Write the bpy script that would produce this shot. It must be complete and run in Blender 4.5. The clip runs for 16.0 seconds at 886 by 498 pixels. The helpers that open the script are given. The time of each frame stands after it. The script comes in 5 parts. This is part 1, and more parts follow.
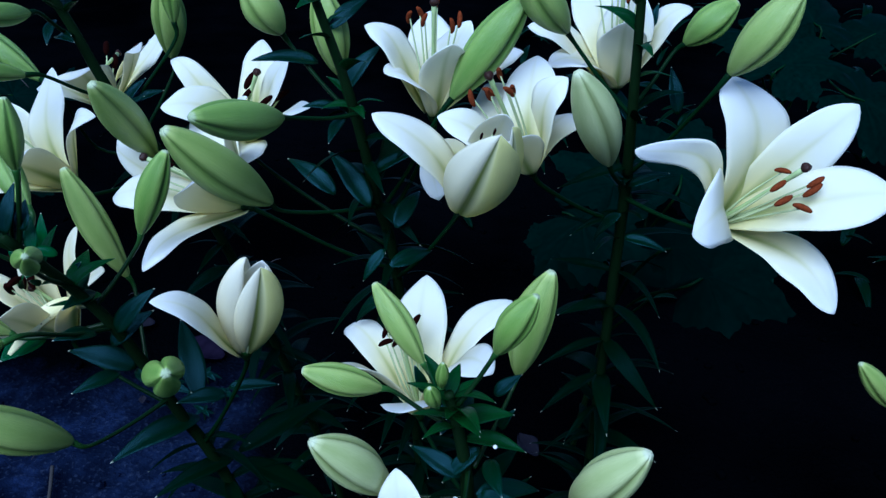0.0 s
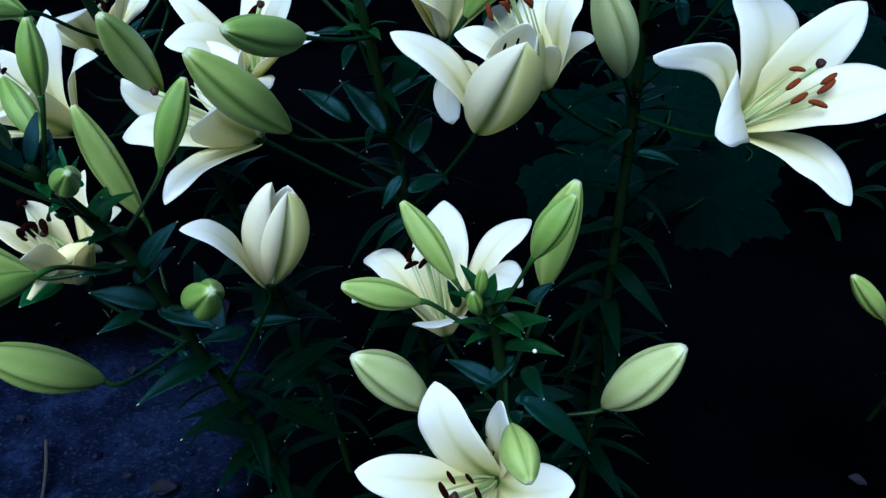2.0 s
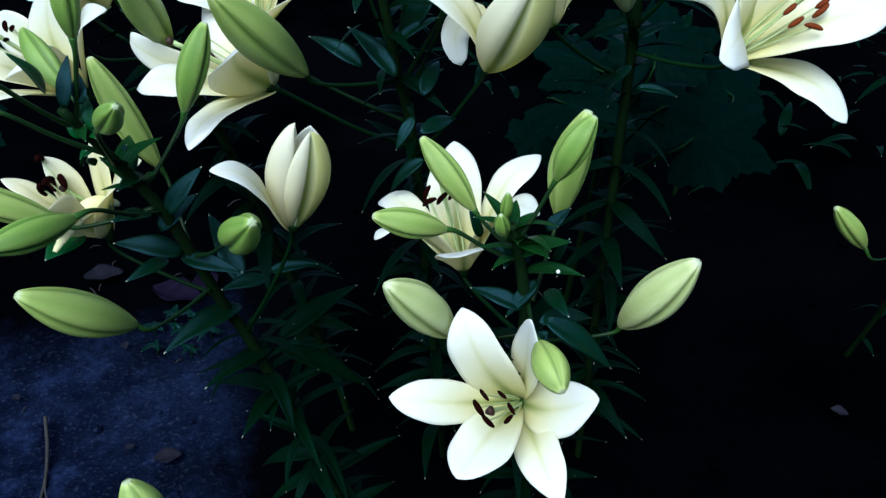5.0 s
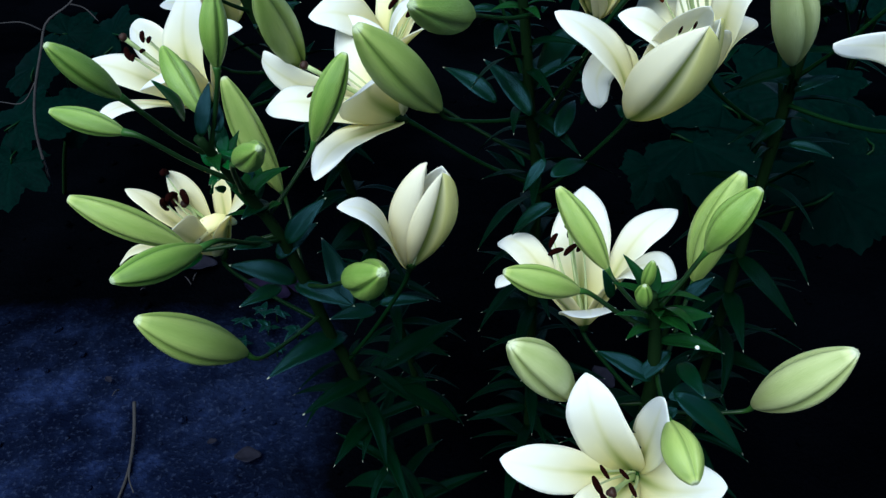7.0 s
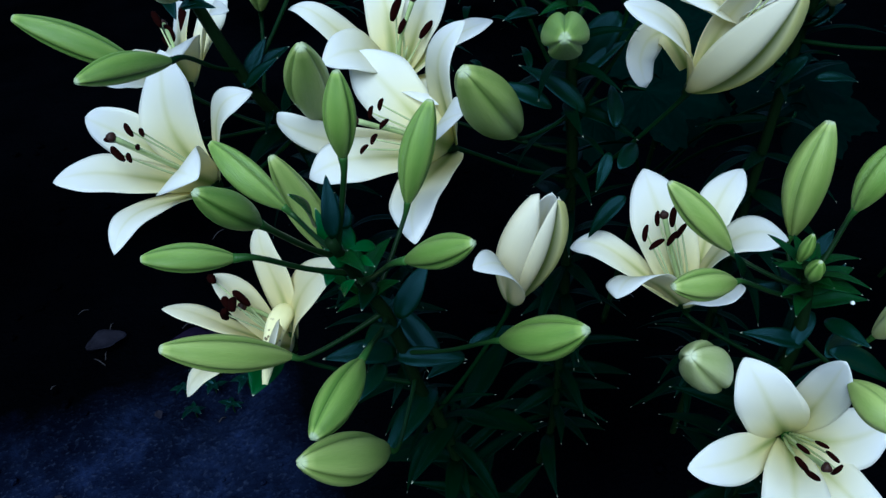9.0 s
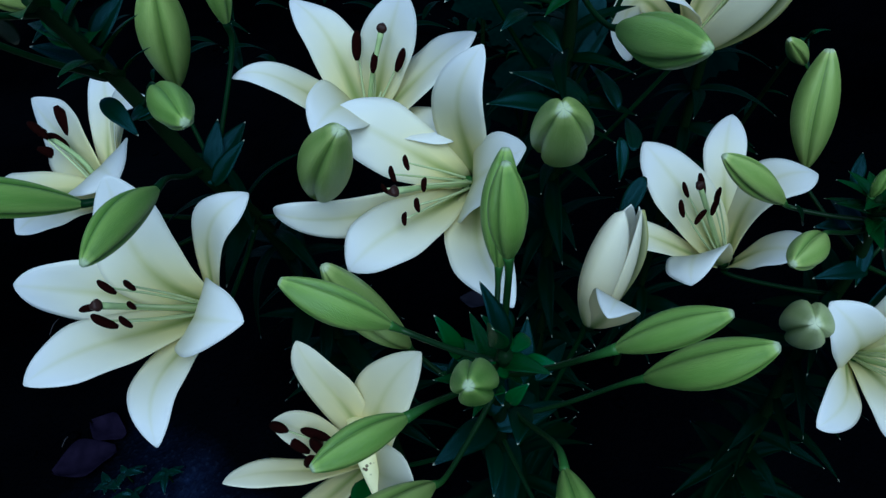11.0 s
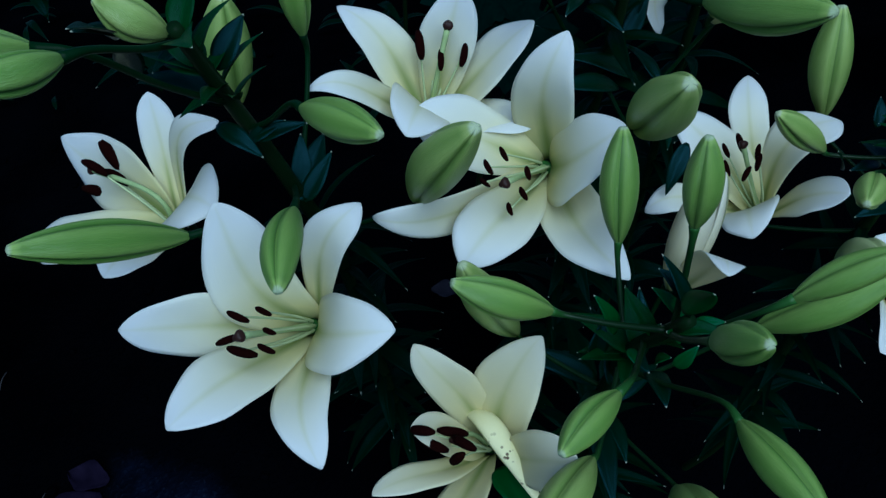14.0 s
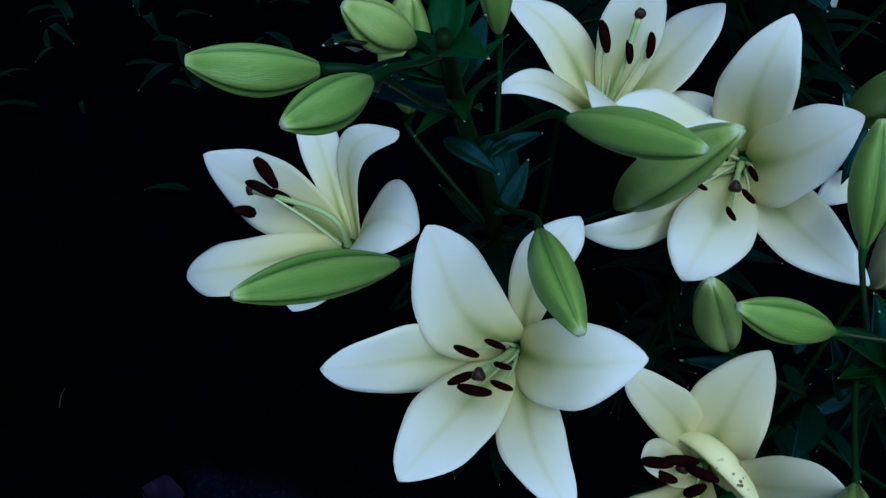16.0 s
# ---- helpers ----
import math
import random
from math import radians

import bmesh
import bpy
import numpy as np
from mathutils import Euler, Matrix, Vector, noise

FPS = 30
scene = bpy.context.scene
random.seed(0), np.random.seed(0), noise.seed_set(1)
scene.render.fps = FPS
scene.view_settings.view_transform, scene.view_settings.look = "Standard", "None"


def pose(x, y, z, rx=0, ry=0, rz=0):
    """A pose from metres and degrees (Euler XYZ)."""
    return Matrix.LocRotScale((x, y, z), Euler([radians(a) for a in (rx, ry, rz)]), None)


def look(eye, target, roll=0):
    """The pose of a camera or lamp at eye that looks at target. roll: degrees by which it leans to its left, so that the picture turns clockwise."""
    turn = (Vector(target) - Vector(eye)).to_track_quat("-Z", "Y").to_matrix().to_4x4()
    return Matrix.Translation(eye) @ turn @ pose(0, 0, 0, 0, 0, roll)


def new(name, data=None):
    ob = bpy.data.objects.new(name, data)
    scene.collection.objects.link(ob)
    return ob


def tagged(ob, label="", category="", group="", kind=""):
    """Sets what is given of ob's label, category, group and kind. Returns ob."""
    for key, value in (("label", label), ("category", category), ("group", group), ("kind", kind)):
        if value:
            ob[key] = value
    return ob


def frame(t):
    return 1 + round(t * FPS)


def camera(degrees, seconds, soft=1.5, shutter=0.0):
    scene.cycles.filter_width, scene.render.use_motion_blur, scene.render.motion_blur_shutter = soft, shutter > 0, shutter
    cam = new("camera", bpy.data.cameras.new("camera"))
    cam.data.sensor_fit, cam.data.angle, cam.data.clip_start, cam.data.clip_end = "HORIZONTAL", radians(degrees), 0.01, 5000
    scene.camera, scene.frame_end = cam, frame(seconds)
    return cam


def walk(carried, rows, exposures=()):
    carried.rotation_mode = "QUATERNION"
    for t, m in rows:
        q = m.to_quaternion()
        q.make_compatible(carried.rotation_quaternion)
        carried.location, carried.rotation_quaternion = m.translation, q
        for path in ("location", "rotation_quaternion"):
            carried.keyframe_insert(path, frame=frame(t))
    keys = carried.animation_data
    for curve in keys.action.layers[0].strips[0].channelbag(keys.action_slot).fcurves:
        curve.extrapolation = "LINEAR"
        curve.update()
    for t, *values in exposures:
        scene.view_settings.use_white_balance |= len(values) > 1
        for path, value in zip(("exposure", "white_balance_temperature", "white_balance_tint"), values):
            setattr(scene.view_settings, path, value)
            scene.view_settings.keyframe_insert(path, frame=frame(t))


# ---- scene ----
cam = camera(59.5, 16.0, soft=1.4)
PATH = [
    (0.0, (0.0000, 0.0000, 1.0500), (0.0000, 0.4240, 0.7850), 0.00),
    (0.5, (-0.0112, -0.0075, 1.0445), (-0.0056, 0.4153, 0.7777), -0.37),
    (1.0, (-0.0220, -0.0128, 1.0398), (-0.0097, 0.4072, 0.7689), -0.84),
    (1.5, (-0.0301, -0.0219, 1.0341), (-0.0118, 0.3950, 0.7587), -1.10),
    (2.0, (-0.0407, -0.0212, 1.0238), (-0.0161, 0.3928, 0.7445), -1.19),
    (2.5, (-0.0466, -0.0223, 1.0153), (-0.0201, 0.3884, 0.7312), -1.37),
    (3.0, (-0.0517, -0.0323, 1.0122), (-0.0204, 0.3763, 0.7258), -1.73),
    (3.2, (-0.0535, -0.0335, 1.0102), (-0.0195, 0.3735, 0.7217), -1.63),
    (5.3, (-0.0820, -0.0500, 1.0122), (-0.0376, 0.3541, 0.7211), -2.16),
    (5.5, (-0.0851, -0.0466, 1.0158), (-0.0477, 0.3643, 0.7334), -2.30),
    (6.0, (-0.0894, -0.0207, 1.0167), (-0.0645, 0.3937, 0.7379), -0.84),
    (6.5, (-0.0941, -0.0158, 1.0259), (-0.0955, 0.3966, 0.7431), -0.92),
    (7.0, (-0.1046, -0.0082, 1.0227), (-0.1087, 0.3987, 0.7322), -1.02),
    (7.5, (-0.1526, 0.0239, 1.0256), (-0.1158, 0.4225, 0.7260), -3.35),
    (8.0, (-0.2157, 0.0565, 1.0427), (-0.1266, 0.4409, 0.7357), -5.82),
    (8.5, (-0.2609, 0.0779, 1.0459), (-0.1430, 0.4472, 0.7302), -7.24),
    (9.0, (-0.2567, 0.0759, 1.0470), (-0.1570, 0.4508, 0.7314), -7.61),
    (9.2, (-0.2527, 0.0835, 1.0405), (-0.1524, 0.4571, 0.7237), -7.22),
    (11.3, (-0.3592, 0.2395, 1.0696), (-0.1395, 0.5159, 0.7156), -11.87),
    (11.5, (-0.3679, 0.2519, 1.0692), (-0.1404, 0.5211, 0.7145), -11.10),
    (12.0, (-0.3824, 0.2852, 1.0672), (-0.1547, 0.5396, 0.7019), -11.31),
    (12.5, (-0.3817, 0.3126, 1.0607), (-0.1512, 0.5550, 0.6890), -11.89),
    (13.0, (-0.3906, 0.3094, 1.0690), (-0.1556, 0.5525, 0.7006), -12.86),
    (13.5, (-0.4019, 0.2990, 1.0793), (-0.1648, 0.5391, 0.7104), -13.08),
    (14.0, (-0.4145, 0.2945, 1.0888), (-0.1725, 0.5353, 0.7235), -12.93),
    (14.5, (-0.4284, 0.3187, 1.0860), (-0.1888, 0.5549, 0.7161), -13.13),
    (15.0, (-0.4352, 0.3620, 1.0772), (-0.1939, 0.5801, 0.6975), -13.65),
    (15.5, (-0.4371, 0.3803, 1.0902), (-0.2054, 0.6073, 0.7097), -16.07),
    (16.0, (-0.4421, 0.3975, 1.0905), (-0.2074, 0.6342, 0.7178), -15.97),
]
EXPOSURES = [(0.0, 0.90, 4560, 6), (1.0, 0.92, 4640, 5), (2.0, 1.05, 5000, 1), (3.2, 1.18, 5400, -1), (5.3, 1.24, 5560, -1), (7.0, 1.18, 5620, -1),
             (8.0, 0.90, 5520, -1), (9.0, 0.74, 5030, -2), (11.3, 0.22, 4680, -5), (13.5, 0.10, 4640, -6), (16.0, 0.18, 4740, -6)]
SKY, SUN, WALL = 0.044, 2.85, 0.98
walk(cam, [(t, look(eye, target, roll)) for t, eye, target, roll in PATH], EXPOSURES)

# ---- world and sun: blue evening sky, soft light from above ----
world = bpy.data.worlds.new("evening_sky")
scene.world = world
world.use_nodes = True
wn = world.node_tree
sky = wn.nodes.new("ShaderNodeTexSky")
sky.sky_type, sky.sun_disc = "NISHITA", False
sky.sun_elevation, sky.sun_rotation = radians(56), radians(207)
sky.dust_density, sky.ozone_density = 0.2, 9.0
wn.links.new(sky.outputs[0], wn.nodes["Background"].inputs[0])
wn.nodes["Background"].inputs[1].default_value = SKY
sun = new("sun", bpy.data.lights.new("sun", "SUN"))
sun.data.energy, sun.data.angle, sun.data.color = SUN, radians(50), (1.0, 0.98, 0.94)
sun.matrix_world = look((-0.25, -0.49, 0.83), (0, 0, 0))


# ---- materials ----
def material(name, rough=0.5, gloss=0.15):
    m = bpy.data.materials.new(name)
    m.use_nodes = True
    nt = m.node_tree
    bsdf = nt.nodes["Principled BSDF"]
    bsdf.inputs["Roughness"].default_value = rough
    bsdf.inputs["Specular IOR Level"].default_value = gloss
    return m, nt, bsdf


def node(nt, kind, **values):
    n = nt.nodes.new(kind)
    for key, value in values.items():
        n.inputs[key.replace("_", " ")].default_value = value
    return n


def ramp(nt, source, stops):
    r = nt.nodes.new("ShaderNodeValToRGB")
    while len(r.color_ramp.elements) < len(stops):
        r.color_ramp.elements.new(0.5)
    for e, (at, colour) in zip(r.color_ramp.elements, stops):
        e.position, e.color = at, (*colour, 1)
    nt.links.new(source, r.inputs[0])
    return r.outputs[0]


def mixed(nt, factor, a, b, how="MIX"):
    n = nt.nodes.new("ShaderNodeMix")
    n.data_type, n.blend_type = "RGBA", how
    for socket, value in ((n.inputs[0], factor), (n.inputs[6], a), (n.inputs[7], b)):
        if isinstance(value, (float, int)):
            socket.default_value = value
        elif isinstance(value, tuple):
            socket.default_value = (*value, 1)
        else:
            nt.links.new(value, socket)
    return n.outputs[2]


def maths(nt, op, a, b=0.0):
    n = nt.nodes.new("ShaderNodeMath")
    n.operation = op
    for socket, value in zip(n.inputs, (a, b)):
        if isinstance(value, (float, int)):
            socket.default_value = value
        else:
            nt.links.new(value, socket)
    return n.outputs[0]


def along_across(nt):
    """u runs from the foot of a petal, leaf or bud to its tip, v across it."""
    uv = nt.nodes.new("ShaderNodeUVMap")
    uv.uv_map = "UVMap"
    split = nt.nodes.new("ShaderNodeSeparateXYZ")
    nt.links.new(uv.outputs[0], split.inputs[0])
    return uv.outputs[0], split.outputs[0], split.outputs[1]


def noise_of(nt, scale, detail=4.0, vector=None, stretch=None):
    n = node(nt, "ShaderNodeTexNoise", Scale=scale, Detail=detail)
    if vector is None:
        vector = nt.nodes.new("ShaderNodeTexCoord").outputs["Object"]
    if stretch:
        m = nt.nodes.new("ShaderNodeMapping")
        m.inputs["Scale"].default_value = stretch
        nt.links.new(vector, m.inputs[0])
        vector = m.outputs[0]
    nt.links.new(vector, n.inputs["Vector"])
    return n.outputs["Fac"]


def bump(nt, bsdf, height, strength, distance):
    b = node(nt, "ShaderNodeBump", Strength=strength, Distance=distance)
    nt.links.new(height, b.inputs["Height"])
    nt.links.new(b.outputs[0], bsdf.inputs["Normal"])


def thin(m, nt, bsdf, colour, share, tint):
    """Lets part of the light through a thin living surface."""
    through_it = nt.nodes.new("ShaderNodeBsdfTranslucent")
    nt.links.new(mixed(nt, 1.0, colour, tint, "MULTIPLY"), through_it.inputs[0])
    mix = nt.nodes.new("ShaderNodeMixShader")
    mix.inputs[0].default_value = share
    nt.links.new(bsdf.outputs[0], mix.inputs[1])
    nt.links.new(through_it.outputs[0], mix.inputs[2])
    nt.links.new(mix.outputs[0], nt.nodes["Material Output"].inputs[0])


def petal_material(name, face, cream, throat, reach, rib, rib_amount, rib_dark=(0.26, 0.34, 0.07), broad=1.0, wane=1.0, flush=None):
    m, nt, bsdf = material(name, 0.48)
    vec, u, v = along_across(nt)
    blotch = noise_of(nt, 9.0, 3.0)
    veins = noise_of(nt, 6.0, 5.0, vec, (0.7, 14.0, 1.0))
    off = maths(nt, "ABSOLUTE", maths(nt, "SUBTRACT", v, 0.5))
    deep = maths(nt, "ADD", u, maths(nt, "MULTIPLY", off, 0.35))
    deep = maths(nt, "ADD", deep, maths(nt, "MULTIPLY", maths(nt, "SUBTRACT", blotch, 0.5), 0.16))
    base = ramp(nt, deep, ((0.0, throat), (reach * 0.26, cream), (reach * 0.62, tuple(0.4 * a + 0.6 * b for a, b in zip(cream, face))), (reach, face)))
    base = mixed(nt, maths(nt, "MULTIPLY", blotch, 0.16), base, (0.80, 0.80, 0.76))
    line = ramp(nt, off, ((0.0, (1, 1, 1)), (0.025 * broad, (0.7, 0.7, 0.7)), (0.08 * broad, (0, 0, 0))))
    fade = maths(nt, "MULTIPLY", line, maths(nt, "MULTIPLY", maths(nt, "SUBTRACT", 1.1, maths(nt, "MULTIPLY", u, wane)), rib_amount))
    if flush:
        half = ramp(nt, maths(nt, "ADD", v, maths(nt, "MULTIPLY", maths(nt, "SUBTRACT", blotch, 0.5), 0.1)), ((0.0, (0.8, 0.8, 0.8)), (0.40, (0.8, 0.8, 0.8)), (0.52, (0, 0, 0))))
        base = mixed(nt, half, base, flush)
    base = mixed(nt, fade, base, rib)
    base = mixed(nt, maths(nt, "MULTIPLY", veins, 0.10), base, (0.70, 0.71, 0.68))
    furrow = ramp(nt, off, ((0.0, (1, 1, 1)), (0.05, (0.8, 0.8, 0.8)), (0.17, (0, 0, 0))))
    deep_in = ramp(nt, u, ((0.05, (1, 1, 1)), (0.18, (0.75, 0.75, 0.75)), (0.44, (0, 0, 0))))
    base = mixed(nt, maths(nt, "MULTIPLY", maths(nt, "MULTIPLY", furrow, deep_in), 0.85), base, rib_dark)
    nt.links.new(base, bsdf.inputs["Base Color"])
    bsdf.inputs["Specular IOR Level"].default_value = 0.2
    bump(nt, bsdf, veins, 0.16, 0.0012)
    thin(m, nt, bsdf, base, 0.48, (1.0, 0.97, 0.84))
    return m


PETAL_IN = petal_material("petal_inside", (0.88, 0.90, 0.94), (0.84, 0.79, 0.36), (0.32, 0.39, 0.06), 0.90, (0.60, 0.60, 0.18), 0.5)
PETAL_CREAM = petal_material("cream_petal_inside", (0.88, 0.86, 0.72), (0.84, 0.77, 0.36), (0.44, 0.47, 0.09), 1.15, (0.60, 0.60, 0.18), 0.5)
PETAL_OUT = petal_material("petal_outside", (0.88, 0.88, 0.83), (0.84, 0.80, 0.54), (0.48, 0.52, 0.15), 1.0, (0.40, 0.46, 0.16), 0.7)
PETAL_YOUNG = petal_material("young_petal_outside", (0.89, 0.86, 0.72), (0.85, 0.79, 0.48), (0.46, 0.48, 0.12), 1.0, (0.62, 0.60, 0.27), 0.25)
# the outermost petal of a blossom that is just opening: green rib, one half flushed yellow-green
PETAL_RIBBED = petal_material("ribbed_petal_outside", (0.88, 0.85, 0.70), (0.82, 0.77, 0.45), (0.42, 0.46, 0.10), 1.0, (0.13, 0.17, 0.015), 1.3, broad=1.0, wane=0.35, flush=(0.60, 0.60, 0.15))


FRECKLED, _nt, _b = material("freckled_petal", 0.5)
_vec, _u, _v = along_across(_nt)
_spots = node(_nt, "ShaderNodeTexVoronoi", Scale=330.0)
_nt.links.new(_nt.nodes.new("ShaderNodeTexCoord").outputs["Object"], _spots.inputs["Vector"])
_dot = ramp(_nt, _spots.outputs["Distance"], ((0.0, (1, 1, 1)), (0.26, (1, 1, 1)), (0.34, (0, 0, 0))))
_some = ramp(_nt, noise_of(_nt, 70.0, 2.0), ((0.43, (0, 0, 0)), (0.49, (1, 1, 1))))
_tipward = ramp(_nt, _u, ((0.45, (0, 0, 0)), (0.75, (1, 1, 1))))
_f = maths(_nt, "MULTIPLY", maths(_nt, "MULTIPLY", _dot, _some), _tipward)
_nt.links.new(mixed(_nt, _f, mixed(_nt, noise_of(_nt, 60.0), (0.74, 0.69, 0.34), (0.84, 0.79, 0.48)), (0.05, 0.015, 0.008)), _b.inputs["Base Color"])


def bud_material(name, body, pale, groove, foot):
    m, nt, bsdf = material(name, 0.38, 0.45)
    vec, u, v = along_across(nt)
    blotch = noise_of(nt, 40.0, 4.0)
    fine = noise_of(nt, 8.0, 5.0, vec, (1.2, 26.0, 1.0))
    wave = maths(nt, "ABSOLUTE", maths(nt, "SINE", maths(nt, "MULTIPLY", v, 3 * math.pi)))
    ridge = maths(nt, "ABSOLUTE", maths(nt, "COSINE", maths(nt, "MULTIPLY", v, 3 * math.pi)))
    stripe = ramp(nt, wave, ((0.0, (1, 1, 1)), (0.05, (0.75, 0.75, 0.75)), (0.15, (0.26, 0.26, 0.26)), (0.34, (0, 0, 0))))
    flank = ramp(nt, wave, ((0.16, (0, 0, 0)), (0.52, (1, 1, 1)), (0.80, (0.75, 0.75, 0.75)), (0.97, (0.3, 0.3, 0.3))))
    band = ramp(nt, ridge, ((0.0, (1, 1, 1)), (0.10, (0.6, 0.6, 0.6)), (0.26, (0, 0, 0))))
    base = ramp(nt, u, ((0.0, foot), (0.18, tuple(0.6 * a + 0.4 * b for a, b in zip(foot, body))), (0.46, body), (0.93, body), (0.975, pale), (0.99, (0.58, 0.62, 0.48)), (1.0, (0.66, 0.68, 0.58))))
    base = mixed(nt, maths(nt, "MULTIPLY", blotch, 0.36), base, pale)
    base = mixed(nt, maths(nt, "MULTIPLY", flank, 0.45), base, pale)
    base = mixed(nt, maths(nt, "MULTIPLY", band, 0.25), base, body)
    base = mixed(nt, maths(nt, "MULTIPLY", stripe, 0.75), base, groove)
    base = mixed(nt, maths(nt, "MULTIPLY", ramp(nt, fine, ((0.35, (0, 0, 0)), (0.65, (1, 1, 1)))), 0.35), base, body)
    info = nt.nodes.new("ShaderNodeObjectInfo")
    base = mixed(nt, maths(nt, "MULTIPLY", info.outputs["Random"], 0.16), base, pale)
    nt.links.new(base, bsdf.inputs["Base Color"])
    bump(nt, bsdf, fine, 0.45, 0.0012)
    thin(m, nt, bsdf, base, 0.10, (0.9, 1.0, 0.6))
    return m


BUD_GREEN = bud_material("young_bud", (0.078, 0.176, 0.016), (0.350, 0.480, 0.110), (0.012, 0.048, 0.005), (0.014, 0.055, 0.006))
BUD_PALE = bud_material("ripe_bud", (0.148, 0.246, 0.036), (0.470, 0.560, 0.170), (0.030, 0.072, 0.008), (0.082, 0.128, 0.018))
BUD_WHITE = bud_material("whitening_bud", (0.27, 0.34, 0.10), (0.66, 0.70, 0.38), (0.085, 0.120, 0.015), (0.15, 0.16, 0.03))


def leaf_material(name, dark, light, rough, relief=0.3, gloss=0.1, sheen=(0.45, 0.72, 1.0)):
    m, nt, bsdf = material(name, rough, gloss)
    vec, u, v = along_across(nt)
    patch = noise_of(nt, 14.0, 3.0)
    veins = noise_of(nt, 5.0, 4.0, vec, (1.0, 22.0, 1.0))
    off = maths(nt, "ABSOLUTE", maths(nt, "SUBTRACT", v, 0.5))
    base = mixed(nt, patch, dark, light)
    rib = ramp(nt, off, ((0.0, (1, 1, 1)), (0.05, (0, 0, 0))))
    base = mixed(nt, maths(nt, "MULTIPLY", rib, 0.2), base, tuple(c * 1.5 for c in light))
    info = nt.nodes.new("ShaderNodeObjectInfo")
    base = mixed(nt, maths(nt, "MULTIPLY", info.outputs["Random"], 0.45), base, dark)
    tip = ramp(nt, u, ((0.0, (0, 0, 0)), (0.965, (0, 0, 0)), (0.985, (1, 1, 1))))
    base = mixed(nt, maths(nt, "MULTIPLY", tip, 0.7), base, (0.45, 0.48, 0.38))
    nt.links.new(base, bsdf.inputs["Base Color"])
    bsdf.inputs["Specular Tint"].default_value = (*sheen, 1)
    bump(nt, bsdf, veins, relief, 0.0012)
    thin(m, nt, bsdf, base, 0.10, (0.8, 1.0, 0.4))
    return m


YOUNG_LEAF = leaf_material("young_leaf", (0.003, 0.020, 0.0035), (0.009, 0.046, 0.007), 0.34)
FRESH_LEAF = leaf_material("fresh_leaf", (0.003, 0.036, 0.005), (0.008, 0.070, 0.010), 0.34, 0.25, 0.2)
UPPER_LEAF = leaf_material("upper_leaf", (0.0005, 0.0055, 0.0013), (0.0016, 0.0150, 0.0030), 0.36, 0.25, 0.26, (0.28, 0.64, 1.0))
# stem leaves and undergrowth: the upper leaf darkened, deep shade painted in
SHADED_LEAF = leaf_material("shaded_lily_leaf", (0.0003, 0.0038, 0.0010), (0.0010, 0.0100, 0.0023), 0.40, 0.3, 0.05, (0.32, 0.64, 1.0))
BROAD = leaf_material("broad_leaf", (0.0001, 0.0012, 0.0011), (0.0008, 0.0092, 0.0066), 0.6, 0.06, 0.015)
STALK, _nt, _b = material("green_stalk", 0.4)
_n = noise_of(_nt, 60.0, 4.0)
_vec, _u, _v = along_across(_nt)
# green near the bud; the dark lower part is shade put into the colour
_shaded = mixed(_nt, _n, (0.002, 0.009, 0.002), (0.007, 0.024, 0.005))
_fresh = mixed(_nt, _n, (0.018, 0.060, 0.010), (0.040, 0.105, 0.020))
_nt.links.new(mixed(_nt, ramp(_nt, _u, ((0.60, (0, 0, 0)), (0.98, (1, 1, 1)))), _shaded, _fresh), _b.inputs["Base Color"])
bump(_nt, _b, _n, 0.2, 0.001)
# darker stalk copy, with the shade of the rear and thick stalks painted in
SHADED_STALK, _nt, _b = material("shaded_stalk", 0.45, 0.05)
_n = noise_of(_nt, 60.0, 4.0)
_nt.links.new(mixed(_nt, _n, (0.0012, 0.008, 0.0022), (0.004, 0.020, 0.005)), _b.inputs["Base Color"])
bump(_nt, _b, _n, 0.2, 0.001)
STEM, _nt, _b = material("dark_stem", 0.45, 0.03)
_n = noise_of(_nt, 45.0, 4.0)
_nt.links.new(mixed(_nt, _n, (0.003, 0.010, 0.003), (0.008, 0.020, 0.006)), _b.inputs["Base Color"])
bump(_nt, _b, _n, 0.3, 0.001)


def plain(name, a, b, scale, rough, strength=0.4, distance=0.001, gloss=0.15):
    m, nt, bsdf = material(name, rough, gloss)
    n = noise_of(nt, scale, 6.0)
    nt.links.new(mixed(nt, n, a, b), bsdf.inputs["Base Color"])
    bump(nt, bsdf, n, strength, distance)
    return m


MAROON = plain("maroon_pollen", (0.004, 0.0007, 0.0006), (0.010, 0.0016, 0.0013), 900.0, 0.9, 0.8, gloss=0.02)
RUST = plain("rust_pollen", (0.05, 0.010, 0.004), (0.19, 0.042, 0.012), 500.0, 0.9, 0.8, gloss=0.03)
FILAMENT = plain("filament", (0.40, 0.47, 0.20), (0.56, 0.61, 0.36), 80.0, 0.4)
STYLE = plain("style", (0.28, 0.38, 0.12), (0.44, 0.52, 0.26), 80.0, 0.4)
STIGMA = plain("stigma", (0.012, 0.005, 0.004), (0.035, 0.014, 0.010), 300.0, 0.5)
DRY = plain("dry_leaf", (0.004, 0.004, 0.007), (0.015, 0.015, 0.024), 60.0, 0.8, gloss=0.02)
PINK = plain("faded_leaf", (0.0008, 0.0007, 0.003), (0.009, 0.0065, 0.018), 60.0, 0.9, gloss=0.01)
TWIG = plain("twig_bark", (0.018, 0.017, 0.018), (0.042, 0.040, 0.042), 120.0, 0.85, gloss=0.03)
STRAW = plain("dry_straw", (0.012, 0.012, 0.016), (0.045, 0.042, 0.045), 90.0, 0.7, gloss=0.03)
